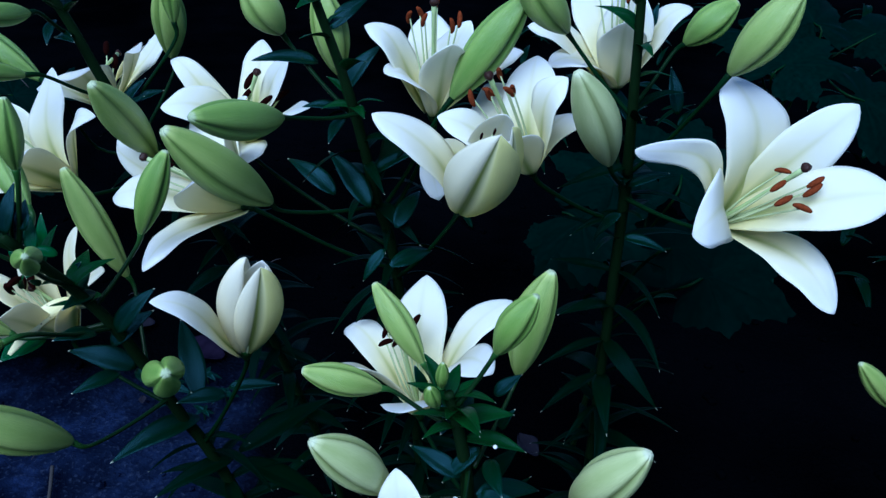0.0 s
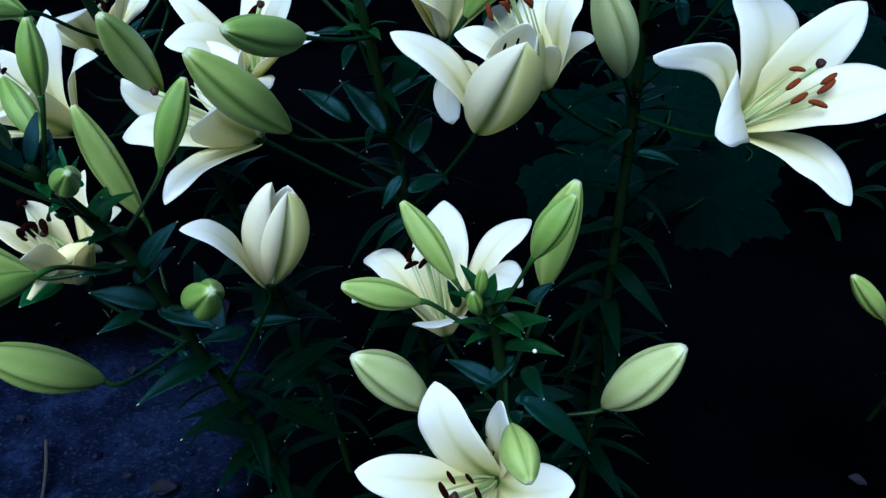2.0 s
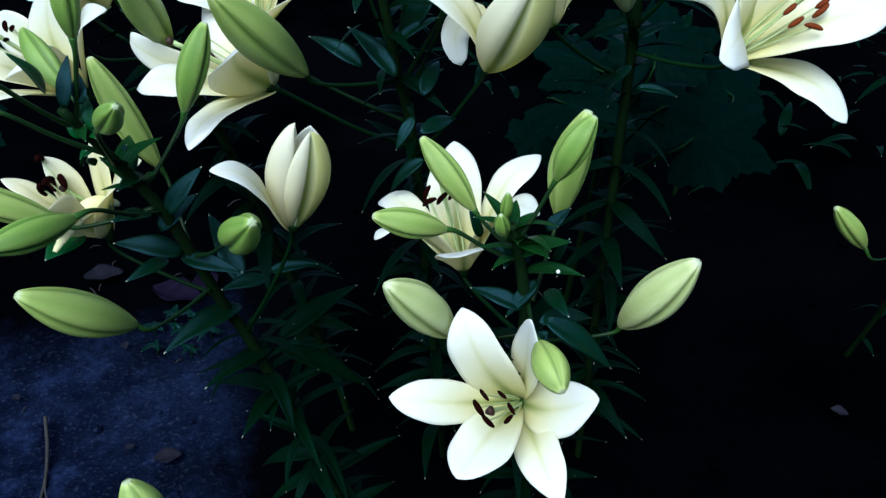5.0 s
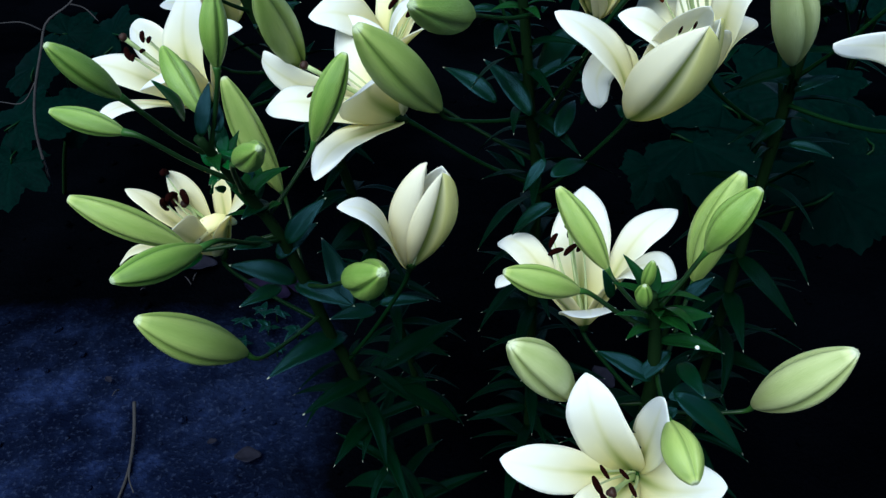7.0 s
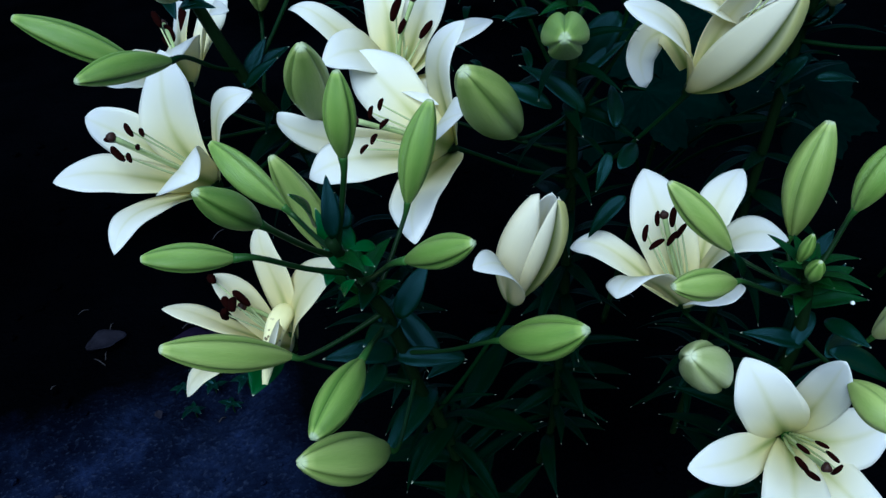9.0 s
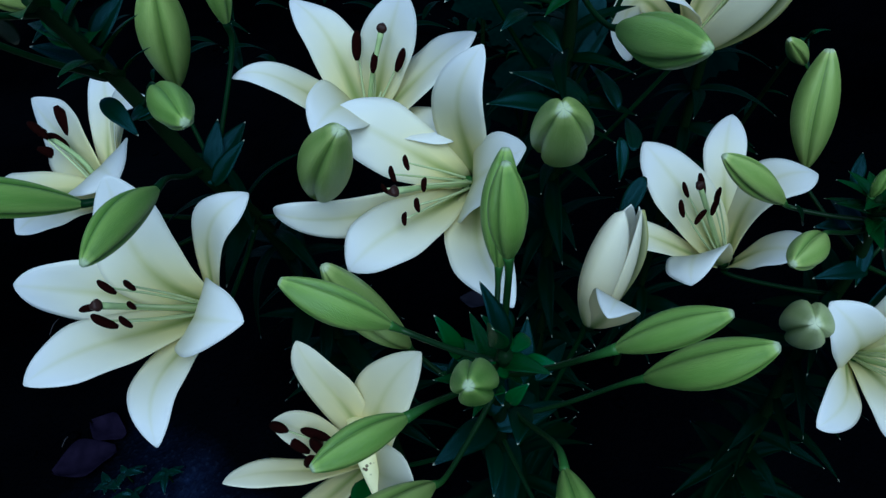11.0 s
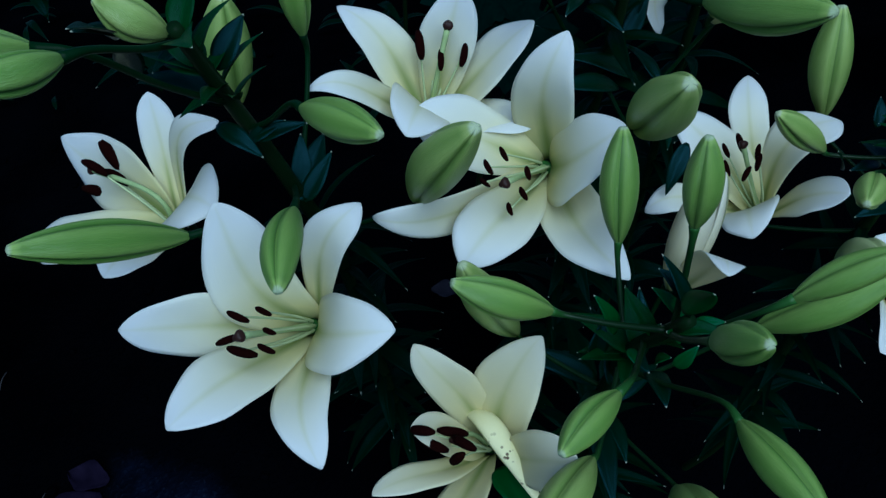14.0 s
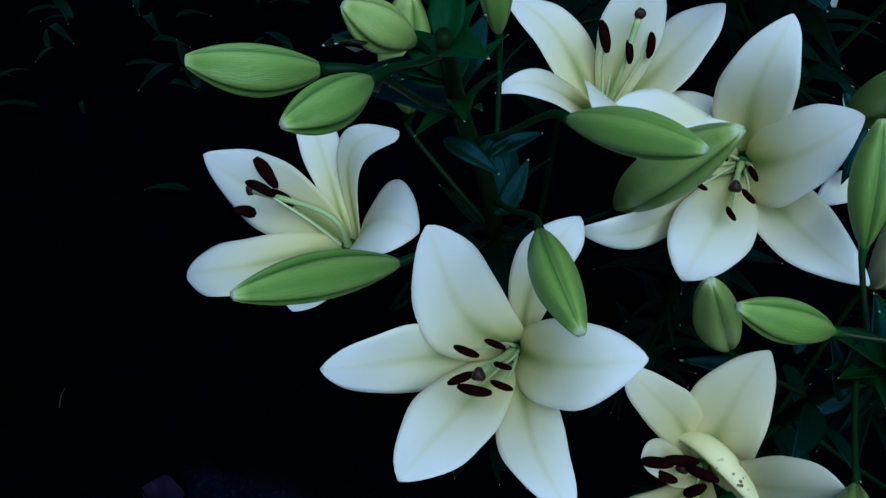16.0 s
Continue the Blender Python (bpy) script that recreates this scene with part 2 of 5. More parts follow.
SPECK = plain("white_speck", (0.7, 0.7, 0.68), (0.8, 0.8, 0.78), 200.0, 0.6)

SOIL, _nt, _b = material("dark_soil", 0.95, 0.0)
_big, _mid, _small = noise_of(_nt, 3.0, 4.0), noise_of(_nt, 22.0, 6.0), noise_of(_nt, 160.0, 6.0)
_at = _nt.nodes.new("ShaderNodeSeparateXYZ")
_nt.links.new(_nt.nodes.new("ShaderNodeTexCoord").outputs["Object"], _at.inputs[0])
_wave = maths(_nt, "SUBTRACT", noise_of(_nt, 5.0, 4.0), 0.5)


def _side(value, limit, sharp):
    n = _nt.nodes.new("ShaderNodeMath")
    n.operation, n.use_clamp = "MULTIPLY", True
    _nt.links.new(maths(_nt, "ADD", maths(_nt, "SUBTRACT", limit, value), maths(_nt, "MULTIPLY", _wave, 0.3)), n.inputs[0])
    n.inputs[1].default_value = sharp
    return n.outputs[0]


# bare dusty earth beside the bed; humus between the plants, blackened by painted shade
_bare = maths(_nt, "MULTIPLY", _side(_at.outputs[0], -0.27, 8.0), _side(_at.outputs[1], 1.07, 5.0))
_patch = ramp(_nt, _big, ((0.35, (0, 0, 0)), (0.65, (1, 1, 1))))
_crumb = ramp(_nt, _mid, ((0.35, (0, 0, 0)), (0.70, (1, 1, 1))))
_shaded_humus = mixed(_nt, _patch, (0.0001, 0.0002, 0.0004), (0.0006, 0.0008, 0.0014))
_cloud = ramp(_nt, noise_of(_nt, 16.0, 8.0), ((0.42, (0, 0, 0)), (0.54, (0.30, 0.30, 0.30)), (0.68, (1, 1, 1))))
_grit = ramp(_nt, noise_of(_nt, 70.0, 8.0), ((0.40, (0, 0, 0)), (0.62, (1, 1, 1))))
_earth = mixed(_nt, _cloud, (0.0002, 0.0004, 0.0026), (0.0094, 0.0160, 0.0520))
_earth = mixed(_nt, maths(_nt, "MULTIPLY", _patch, 0.35), _earth, (0.0110, 0.0180, 0.0500))
_earth = mixed(_nt, maths(_nt, "MULTIPLY", _grit, 0.55), _earth, (0.0012, 0.0020, 0.0080))
_earth = mixed(_nt, maths(_nt, "MULTIPLY", _crumb, 0.4), _earth, (0.003, 0.005, 0.014))
_c = mixed(_nt, _bare, _shaded_humus, _earth)
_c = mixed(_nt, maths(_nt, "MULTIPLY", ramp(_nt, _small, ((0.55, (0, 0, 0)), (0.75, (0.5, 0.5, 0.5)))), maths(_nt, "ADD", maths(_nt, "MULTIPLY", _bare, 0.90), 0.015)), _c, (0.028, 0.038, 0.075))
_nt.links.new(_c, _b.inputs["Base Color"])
bump(_nt, _b, maths(_nt, "ADD", _mid, maths(_nt, "MULTIPLY", _small, 0.4)), 0.9, 0.012)

# ---- mesh helpers ----
ORIGIN = {}


def thing(name, place, label, category, group=""):
    ob = new(name)
    ob.empty_display_size = 0.02
    ob.location = place
    ORIGIN[ob] = Vector(place)
    return tagged(ob, label, category, group)


def part(name, shape, materials, parent, label="", origin=None):
    """One mesh under a thing or part. shape: vertices in the world, faces, uv of each vertex, material of each face."""
    verts, faces, uvs, slots = shape
    origin = Vector(origin if origin is not None else verts[0])
    me = bpy.data.meshes.new(name)
    me.from_pydata([tuple(v) for v in np.asarray(verts) - np.array(origin)], [], [tuple(f) for f in faces])
    for m in materials if isinstance(materials, (list, tuple)) else [materials]:
        me.materials.append(m)
    if uvs is not None:
        layer = me.uv_layers.new(name="UVMap")
        index = np.empty(len(me.loops), dtype=np.int32)
        me.loops.foreach_get("vertex_index", index)
        layer.data.foreach_set("uv", np.asarray(uvs, dtype=np.float32)[index].ravel())
    me.polygons.foreach_set("use_smooth", [True] * len(me.polygons))
    if slots is not None:
        me.polygons.foreach_set("material_index", slots)
    me.update()
    ob = new(name, me)
    if parent is not None:
        ob.parent = parent
        ob.location = origin - ORIGIN[parent]
    else:
        ob.location = origin
    ORIGIN[ob] = origin
    if label:
        ob["label"] = label
    return ob


def unit(v):
    v = np.asarray(v, dtype=float)
    return v / (np.linalg.norm(v) + 1e-12)


def shell(grid, thick):
    """A thin closed sheet from a grid of points (along, across): inside above, outside below."""
    g = np.asarray(grid, dtype=float)
    n, m = g.shape[:2]
    du, dv = np.gradient(g, axis=0), np.gradient(g, axis=1)
    normal = np.cross(du, dv)
    normal /= np.linalg.norm(normal, axis=2, keepdims=True) + 1e-12
    body = np.ones((n, m, 1))
    body[0], body[-1], body[:, 0], body[:, -1] = 0.5, 0.25, 0.25, 0.25
    verts = np.concatenate([(g + normal * thick / 2 * body).reshape(-1, 3), (g - normal * thick / 2 * body).reshape(-1, 3)])
    uv = np.stack(np.meshgrid(np.linspace(0, 1, n), np.linspace(0, 1, m), indexing="ij"), -1).reshape(-1, 2)
    k, faces, slots = n * m, [], []
    for i in range(n - 1):
        for j in range(m - 1):
            a, b, c, d = i * m + j, i * m + j + 1, (i + 1) * m + j + 1, (i + 1) * m + j
            faces += [(a, d, c, b), (k + a, k + b, k + c, k + d)]
            slots += [0, 1]
    rim = [j for j in range(m)] + [i * m + m - 1 for i in range(1, n)] + [(n - 1) * m + j for j in range(m - 2, -1, -1)] + [i * m for i in range(n - 2, 0, -1)]
    for a, b in zip(rim, rim[1:] + rim[:1]):
        faces.append((a, b, k + b, k + a))
        slots.append(1)
    return verts, faces, np.concatenate([uv, uv]), slots


def spline(points, count):
    """A smooth way through points."""
    p = [np.asarray(q, dtype=float) for q in points]
    p = [2 * p[0] - p[1], *p, 2 * p[-1] - p[-2]]
    out, spans = [], len(p) - 3
    for k in range(count):
        x = k / (count - 1) * spans
        i = min(int(x), spans - 1)
        t, (a, b, c, d) = x - i, p[i : i + 4]
        out.append(0.5 * (2 * b + (c - a) * t + (2 * a - 5 * b + 4 * c - d) * t * t + (3 * b - a - 3 * c + d) * t**3))
    return np.array(out)


def tube(way, radii, sides=8):
    """A closed round rod along a way."""
    way = np.asarray(way, dtype=float)
    n = len(way)
    tangent = np.gradient(way, axis=0)
    side = unit(np.cross(tangent[0], (0.3, 0.9, 0.2) if abs(unit(tangent[0])[1]) < 0.8 else (1, 0, 0)))
    radii = np.interp(np.linspace(0, 1, n), np.linspace(0, 1, len(radii)), radii)
    verts, uv, faces = [], [], []
    for i in range(n):
        t = unit(tangent[i])
        side = unit(side - t * (side @ t))
        up = np.cross(t, side)
        for j in range(sides):
            a = 2 * math.pi * j / sides
            verts.append(way[i] + radii[i] * (math.cos(a) * side + math.sin(a) * up))
            uv.append((i / (n - 1), j / sides))
    for i in range(n - 1):
        for j in range(sides):
            faces.append((i * sides + j, i * sides + (j + 1) % sides, (i + 1) * sides + (j + 1) % sides, (i + 1) * sides + j))
    faces.append(tuple(range(sides))[::-1])
    faces.append(tuple((n - 1) * sides + j for j in range(sides)))
    return np.array(verts), faces, uv, None


def axes_round(axis):
    a = unit(axis)
    e1 = unit(np.array((0, 0, 1.0)) - a[2] * a)
    return a, e1, np.cross(a, e1)


# ---- lily parts ----
def petal_shape(base, axis, azimuth, opening, length, width, curl, cup, rng, roll=0.0, bow=0.0, belly=1.0, inner_one=False):
    a, e1, e2 = axes_round(axis)
    radial = math.cos(radians(azimuth)) * e1 + math.sin(radians(azimuth)) * e2
    side = np.cross(a, radial)

    def way(angle):
        return math.cos(radians(angle)) * a + math.sin(radians(angle)) * radial

    base = np.asarray(base)
    foot = base + radial * (0.0022 if inner_one else 0.0045)
    tip = base + length * way(opening)
    p1 = foot + 0.40 * length * way(max(3.0, opening * 0.58 - 8) if inner_one else max(8.0, opening * 0.80))
    p2 = tip - 0.36 * length * way(opening + curl)
    closed = curl < -15
    if opening > 110:
        p1, p2 = foot + 1.25 * length * way(58), tip - 1.1 * length * way(165)
    if closed:
        p1, p2 = foot + 0.46 * length * way(13 if inner_one else 17), tip - 0.38 * length * way(curl)
    turned = radians(roll)
    side = math.cos(turned) * side + math.sin(turned) * np.cross(way(opening), side)
    n, m = 22, 13
    wave, twist = rng.uniform(0, 6.28), rng.uniform(-5, 5)
    grid = np.zeros((n, m, 3))
    for i in range(n):
        s = 1 - (1 - i / (n - 1)) ** 1.25
        q = 1 - s
        c = q**3 * foot + 3 * q * q * s * p1 + 3 * q * s * s * p2 + s**3 * tip
        tan = unit(3 * q * q * (p1 - foot) + 6 * q * s * (p2 - p1) + 3 * s * s * (tip - p2))
        c = c + side * bow * length * math.sin(math.pi * s) ** 1.2
        inner = np.cross(tan, side)
        turn = radians(twist * s)
        across = math.cos(turn) * side + math.sin(turn) * inner
        inner = np.cross(tan, across)
        w = s**belly
        shape = (w + 0.05) ** 0.62 * max(1 - w**2.7, 0.0) ** 0.72 / 0.66
        half = width / 2 * max(shape, 0.03)
        for j in range(m):
            v = -1 + 2 * j / (m - 1)
            edge = 1 + abs(v) * (0.045 * math.sin(9 * s + wave + v) + 0.025 * math.sin(19 * s + 2.3 * wave * v)) * s
            lift = cup * (0.42 * v * v * (1 - 1.5 * s) - 0.10 * math.exp(-((v / 0.2) ** 2)) * (1 - s)) * half
            if closed:
                lift = cup * (0.62 * v * v - 0.08 * math.exp(-((v / 0.15) ** 2))) * half
            lift += (0.10 * math.sin(wave + 7 * s + 2.2 * v) + 0.035 * math.sin(2.7 * wave + 17 * s - 3 * v)) * half * abs(v) ** 1.5 * s
            grid[i, j] = c + across * half * v * edge + inner * lift
    return shell(grid[:, ::-1], 0.0009)


def anther_shape(middle, along, across, length):
    pts = [middle + along * length * x + across * length * 0.09 * (1 - 4 * x * x) for x in np.linspace(-0.5, 0.5, 9)]
    return tube(pts, [x * length / 0.0120 for x in (0.0008, 0.0017, 0.0020, 0.0020, 0.0020, 0.0017, 0.0008)], 8)


def folded_petal(heart, points, width, up):
    """A narrow petal folded lengthwise along a way, its ridge turned to a direction."""
    way = spline(points, 20)
    tangent = np.gradient(way, axis=0)
    grid = np.zeros((20, 9, 3))
    for i in range(20):
        s = i / 19
        t = unit(tangent[i])
        side = unit(np.cross(t, up))
        rise = np.cross(side, t)
        half = width / 2 * (0.45 + 0.75 * math.sin(math.pi * min(1.0, 0.12 + 0.86 * s))) * (1 - 0.5 * s**6)
        for j in range(9):
            a = radians(-100 + 200 * j / 8)
            grid[i, j] = way[i] + side * half * math.sin(a) * 0.9 + rise * half * 0.55 * math.cos(a)
    part("petal", shell(grid, 0.0009), (FRECKLED, FRECKLED), heart, "narrow folded yellow petal with brown freckles", points[0])


def clasped_petal(heart, base, tip, radius, azimuth, span, skins, lift=0.0, groove=0.0, flare=0.0, taper=0.0, squash=1.0, full=0.85, curl=0.0):
    """A petal still wrapped round its neighbours like the side of a bud: its rib looks to an azimuth (0: east, 90: south), with a span in degrees to each side of it."""
    base, tip = np.asarray(base, dtype=float), np.asarray(tip, dtype=float)
    a = unit(tip - base)
    east = unit(np.array((1.0, 0, 0)) - a[0] * a)
    south = np.cross(east, a)
    if south[1] > 0:
        south = -south
    length = np.linalg.norm(tip - base)
    n, m = 24, 17
    grid = np.zeros((n, m, 3))
    for i in range(n):
        s = i / (n - 1)
        r = radius * max(math.sin(0.10 + 2.93 * s**1.12) ** full, 0.06) + lift * min(1.0, 6 * s) + flare * s**3
        wide = (0.85 + 0.15 * math.sin(math.pi * min(s * 0.8 + 0.1, 1))) * (1 - taper * s * s) * max(1 - s**12, 0.0) ** 0.5
        for j in range(m):
            v = -1 + 2 * j / (m - 1)
            t = radians(azimuth + v * (span[v > 0] * wide + 1.5))
            side = abs(v) * span[v > 0]
            dent = 1 - groove * (math.exp(-((side / 9.0) ** 2)) - 0.40 * math.exp(-(((side - 24) / 13) ** 2))) * (1 - 0.3 * s)
            wave = 1 + 0.012 * math.sin(7 * s + 3 * v + azimuth) - curl * max(0.0, abs(v) - 0.7) ** 2 / 0.09
            grid[i, j] = base + a * length * s + r * dent * wave * (math.cos(t) * east + squash * math.sin(t) * south)
    part("petal", shell(grid, 0.0009), skins, heart, origin=base)


def strip_petal(heart, points, width, face, skins):
    """A narrow hanging petal along a way, its inside turned to a direction."""
    way = spline(points, 22)
    tangent = np.gradient(way, axis=0)
    grid = np.zeros((22, 9, 3))
    for i in range(22):
        s = i / 21
        t = unit(tangent[i])
        side = unit(np.cross(t, face))
        normal = np.cross(side, t)
        half = width / 2 * (0.35 + 0.65 * math.sin(math.pi * min(1.0, 0.10 + 0.62 * s))) * max(1 - s**7, 0.0) ** 0.5 + 0.0004
        for j in range(9):
            v = -1 + 2 * j / 8
            grid[i, j] = way[i] + side * half * v + normal * half * 0.18 * v * v
    part("petal", shell(grid, 0.0009), skins, heart, origin=points[0])


def stigma_shape(top, way):
    """A knob of three rounded lobes at the end of the style."""
    a, e1, e2 = axes_round(way)
    verts, uv, faces = [], [], []
    n, m = 7, 18
    for i in range(n):
        s = i / (n - 1)
        r = 0.0026 * (0.45 + 0.62 * math.sin(math.pi * (0.12 + 0.80 * s)))
        for j in range(m):
            t = 2 * math.pi * j / m
            lobe = 1 + 0.22 * math.cos(3 * t) * (0.3 + 0.7 * s)
            verts.append(top + a * (0.0046 * s - 0.0014) + r * lobe * (math.cos(t) * e1 + math.sin(t) * e2))
            uv.append((s, j / m))
    for i in range(n - 1):
        for j in range(m):
            faces.append((i * m + j, i * m + (j + 1) % m, (i + 1) * m + (j + 1) % m, (i + 1) * m + j))
    faces.append(tuple(range(m))[::-1])
    faces.append(tuple((n - 1) * m + j for j in range(m)))
    return np.array(verts), faces, uv, None


def blossom(plant, base, axis, petals, reach, pollen, cup=0.55, skin=None, inner=None, hang=0.35, stigma=None, stamens=()):
    """A blossom of petals (azimuth, opening, length, width, curl ...), with its stamens as the place and the length vector of each anther."""
    rng = random.Random(repr(base))
    a, e1, e2 = axes_round(axis)
    base = np.asarray(base)
    heart = part("blossom", tube(spline([base - a * 0.006, base, base + a * 0.006], 6), [0.0022, 0.0044, 0.0042], 10), STALK, plant,
                 "white six-petalled lily blossom with a yellow-green throat", base)
    for azimuth, opening, length, width, curl, *roll in petals:
        part("petal", petal_shape(base, axis, azimuth, opening, length, width, curl, cup, rng, *roll), (skin or PETAL_OUT, inner or PETAL_IN), heart, origin=base)
    top = np.asarray(stigma) if stigma is not None else base + a * reach
    mid = base + a * 0.4 * np.linalg.norm(top - base) + (top - base) * 0.12
    way = unit(top - mid)
    part("style", tube(spline([base, mid, top], 12), [0.0026, 0.0014, 0.0013, 0.0018], 8), STYLE, heart, origin=base)
    part("stigma", stigma_shape(top, way), STIGMA, heart, "brownish three-lobed stigma", top)
    if not stamens:
        stamens = []
        for k in range(6):
            az = radians(k * 60 + rng.uniform(-16, 16) + 30)
            radial = math.cos(az) * e1 + math.sin(az) * e2
            spread = radians(rng.uniform(6, 14))
            end = base + reach * rng.uniform(0.80, 0.95) * (math.cos(spread) * a + math.sin(spread) * radial)
            lie = unit(rng.uniform(0.6, 0.9) * a + rng.choice((-1, 1)) * rng.uniform(0.4, 1.0) * hang * np.cross(a, radial) + rng.uniform(-0.2, 0.3) * radial)
            stamens.append((*end, *(lie * rng.uniform(0.0106, 0.0132) * (0.72 if pollen is RUST else 1.0))))
    for row in stamens:
        end, lie = np.array(row[:3]), np.array(row[3:])
        away = end - base
        radial = unit(away - a * (away @ a))
        half = base + a * (away @ a) * 0.5 + radial * (0.0035 + 0.35 * (away @ radial))
        part("filament", tube(spline([base + radial * 0.002, half, end], 10), [0.0010, 0.0007, 0.0005], 6), FILAMENT, heart, origin=base)
        part("anther", anther_shape(end + unit(away) * 0.0006, unit(lie), unit(np.cross(lie, np.cross(away, lie))), np.linalg.norm(lie) * 1.12), pollen, heart, "curved pollen-covered anther", end)
    return heart


def bud_shape(base, tip, width, bend, lobes=0.04):
    base, tip = np.asarray(base), np.asarray(tip)
    a, e1, e2 = axes_round(tip - base)
    length = np.linalg.norm(tip - base)
    n, sides = 22, 36
    verts, uv, faces = [], [], []
    for i in range(n):
        s = 0.5 - 0.5 * math.cos(math.pi * i / (n - 1))
        r = width * 0.405 * (0.14 * (1 - s) + math.sin(math.pi * min(1, s**1.04 * 0.968 + 0.012)) ** 0.74 + 0.07 * s)
        if i == n - 1:
            r *= 0.45
        c = base + a * length * s + (e1 * bend[0] + e2 * bend[1]) * length * math.sin(math.pi * s)
        for j in range(sides):
            t = 2 * math.pi * j / sides
            w = abs(math.sin(1.5 * t))
            groove = 1 - 0.17 * math.exp(-((w / 0.16) ** 2)) + 0.05 * math.exp(-(((w - 0.55) / 0.25) ** 2)) - 0.03 * math.exp(-(((1 - w) / 0.06) ** 2))
            notch = 1 - lobes * math.cos(3 * t) * math.sin(math.pi * min(1.0, 0.15 + 0.85 * s)) + 0.10 * s**14 * math.cos(3 * t)
            verts.append(c + r * groove * notch * (math.cos(t) * e1 + math.sin(t) * e2))
            uv.append((s, j / sides))
    for i in range(n - 1):
        for j in range(sides):
            faces.append((i * sides + j, i * sides + (j + 1) % sides, (i + 1) * sides + (j + 1) % sides, (i + 1) * sides + j))
    faces.append(tuple(range(sides))[::-1])
    faces.append(tuple((n - 1) * sides + j for j in range(sides)))
    return np.array(verts), faces, uv, None


def stalk(plant, foot, base, way, thick=0.0015, sag=(0, 0, 0)):
    foot, base, way = np.asarray(foot), np.asarray(base), unit(way)
    gap = np.linalg.norm(base - foot)
    knee = base - way * gap * 0.16
    mid = foot * 0.5 + knee * 0.5 + np.array((0, 0, -0.03 * gap)) + np.array(sag)
    part("flower_stalk", tube(spline([foot, mid, knee, base + way * 0.001], 16), [thick * 0.95, thick * 0.75, thick * 0.75, thick * 1.25], 8), SHADED_STALK if plant in SHADED or thick > 0.0018 else STALK, plant, origin=foot)


def bud(plant, base, tip, width, skin, foot, sag=(0, 0, 0), lobes=0.04):
    rng = random.Random(repr(tip))
    way = np.asarray(tip) - np.asarray(base)
    label = "plump whitening lily bud, closed" if skin is BUD_WHITE else "plump pale green lily bud, closed" if skin is BUD_PALE else "slim green lily bud, closed"
    part("bud", bud_shape(base, tip, width, (rng.uniform(-0.03, 0.03), rng.uniform(-0.03, 0.03)), lobes), skin, plant, label, base)
    stalk(plant, foot, base, way, 0.0018, sag)


def leaf_shape(length, width, droop, fold, seed):
    """A lance-shaped leaf from the origin along +y, upper face to +z."""
    rng = random.Random(seed)
    n, m = 13, 7
    grid = np.zeros((n, m, 3))
    sway, wave = rng.uniform(-0.12, 0.12), rng.uniform(0, 6)
    for i in range(n):
        s = i / (n - 1)
        half = width / 2 * (0.16 * (1 - s) + math.sin(math.pi * min(s**0.8, 1)) ** 0.85 * (1 - 0.25 * s)) + 0.0002
        y = length * (s - 0.08 * droop * s * s)
        z = -droop * length * s * s * 0.5 + 0.10 * length * math.sin(math.pi * s) * 0.5
        for j in range(m):
            v = -1 + 2 * j / (m - 1)
            grid[i, j] = (half * v + sway * length * s * s, y, z + fold * half * abs(v) + 0.07 * half * math.sin(wave + 6 * s) * v)
    return shell(grid[:, ::-1], 0.0006)


def mesh_of(name, shape, skin):
    verts, faces, uvs, slots = shape
    me = bpy.data.meshes.new(name)
    me.from_pydata([tuple(v) for v in verts], [], [tuple(f) for f in faces])
    me.materials.append(skin)
    layer = me.uv_layers.new(name="UVMap")
    index = np.empty(len(me.loops), dtype=np.int32)
    me.loops.foreach_get("vertex_index", index)
    layer.data.foreach_set("uv", np.asarray(uvs, dtype=np.float32)[index].ravel())
    me.polygons.foreach_set("use_smooth", [True] * len(me.polygons))
    me.update()
    return me


LEAVES = [mesh_of("leaf", leaf_shape(1.0, w, d, f, k), SHADED_LEAF) for k, (w, d, f) in enumerate(
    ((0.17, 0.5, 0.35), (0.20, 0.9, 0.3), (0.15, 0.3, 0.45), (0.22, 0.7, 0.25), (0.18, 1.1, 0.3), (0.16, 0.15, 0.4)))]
BRACTS = [mesh_of("leaf", leaf_shape(1.0, w, d, f, 20 + k), YOUNG_LEAF) for k, (w, d, f) in enumerate(
    ((0.34, 0.3, 0.35), (0.40, 0.6, 0.3), (0.30, 0.1, 0.4), (0.36, 0.9, 0.25)))]
TUFTS = [mesh_of("leaf", leaf_shape(1.0, w, d, f, 30 + k), UPPER_LEAF) for k, (w, d, f) in enumerate(((0.42, 0.4, 0.3), (0.50, 0.7, 0.25)))]


def leaf(plant, foot, way, length, meshes, rng, roll=0.0, name="leaf"):
    way = unit(way)
    x = unit(np.cross(way, (0, 0, 1)))
    z = np.cross(x, way)
    c, s = math.cos(roll), math.sin(roll)
    x, z = c * x + s * z, c * z - s * x
    m = Matrix(((x[0], way[0], z[0], 0), (x[1], way[1], z[1], 0), (x[2], way[2], z[2], 0), (0, 0, 0, 1)))
    ob = new(name, meshes[rng.randrange(len(meshes))])
    ob.parent = plant
    ob.matrix_basis = Matrix.Translation(Vector(foot) - ORIGIN[plant]) @ m @ Matrix.Diagonal((length * rng.uniform(0.85, 1.25), length, length, 1))
    return ob


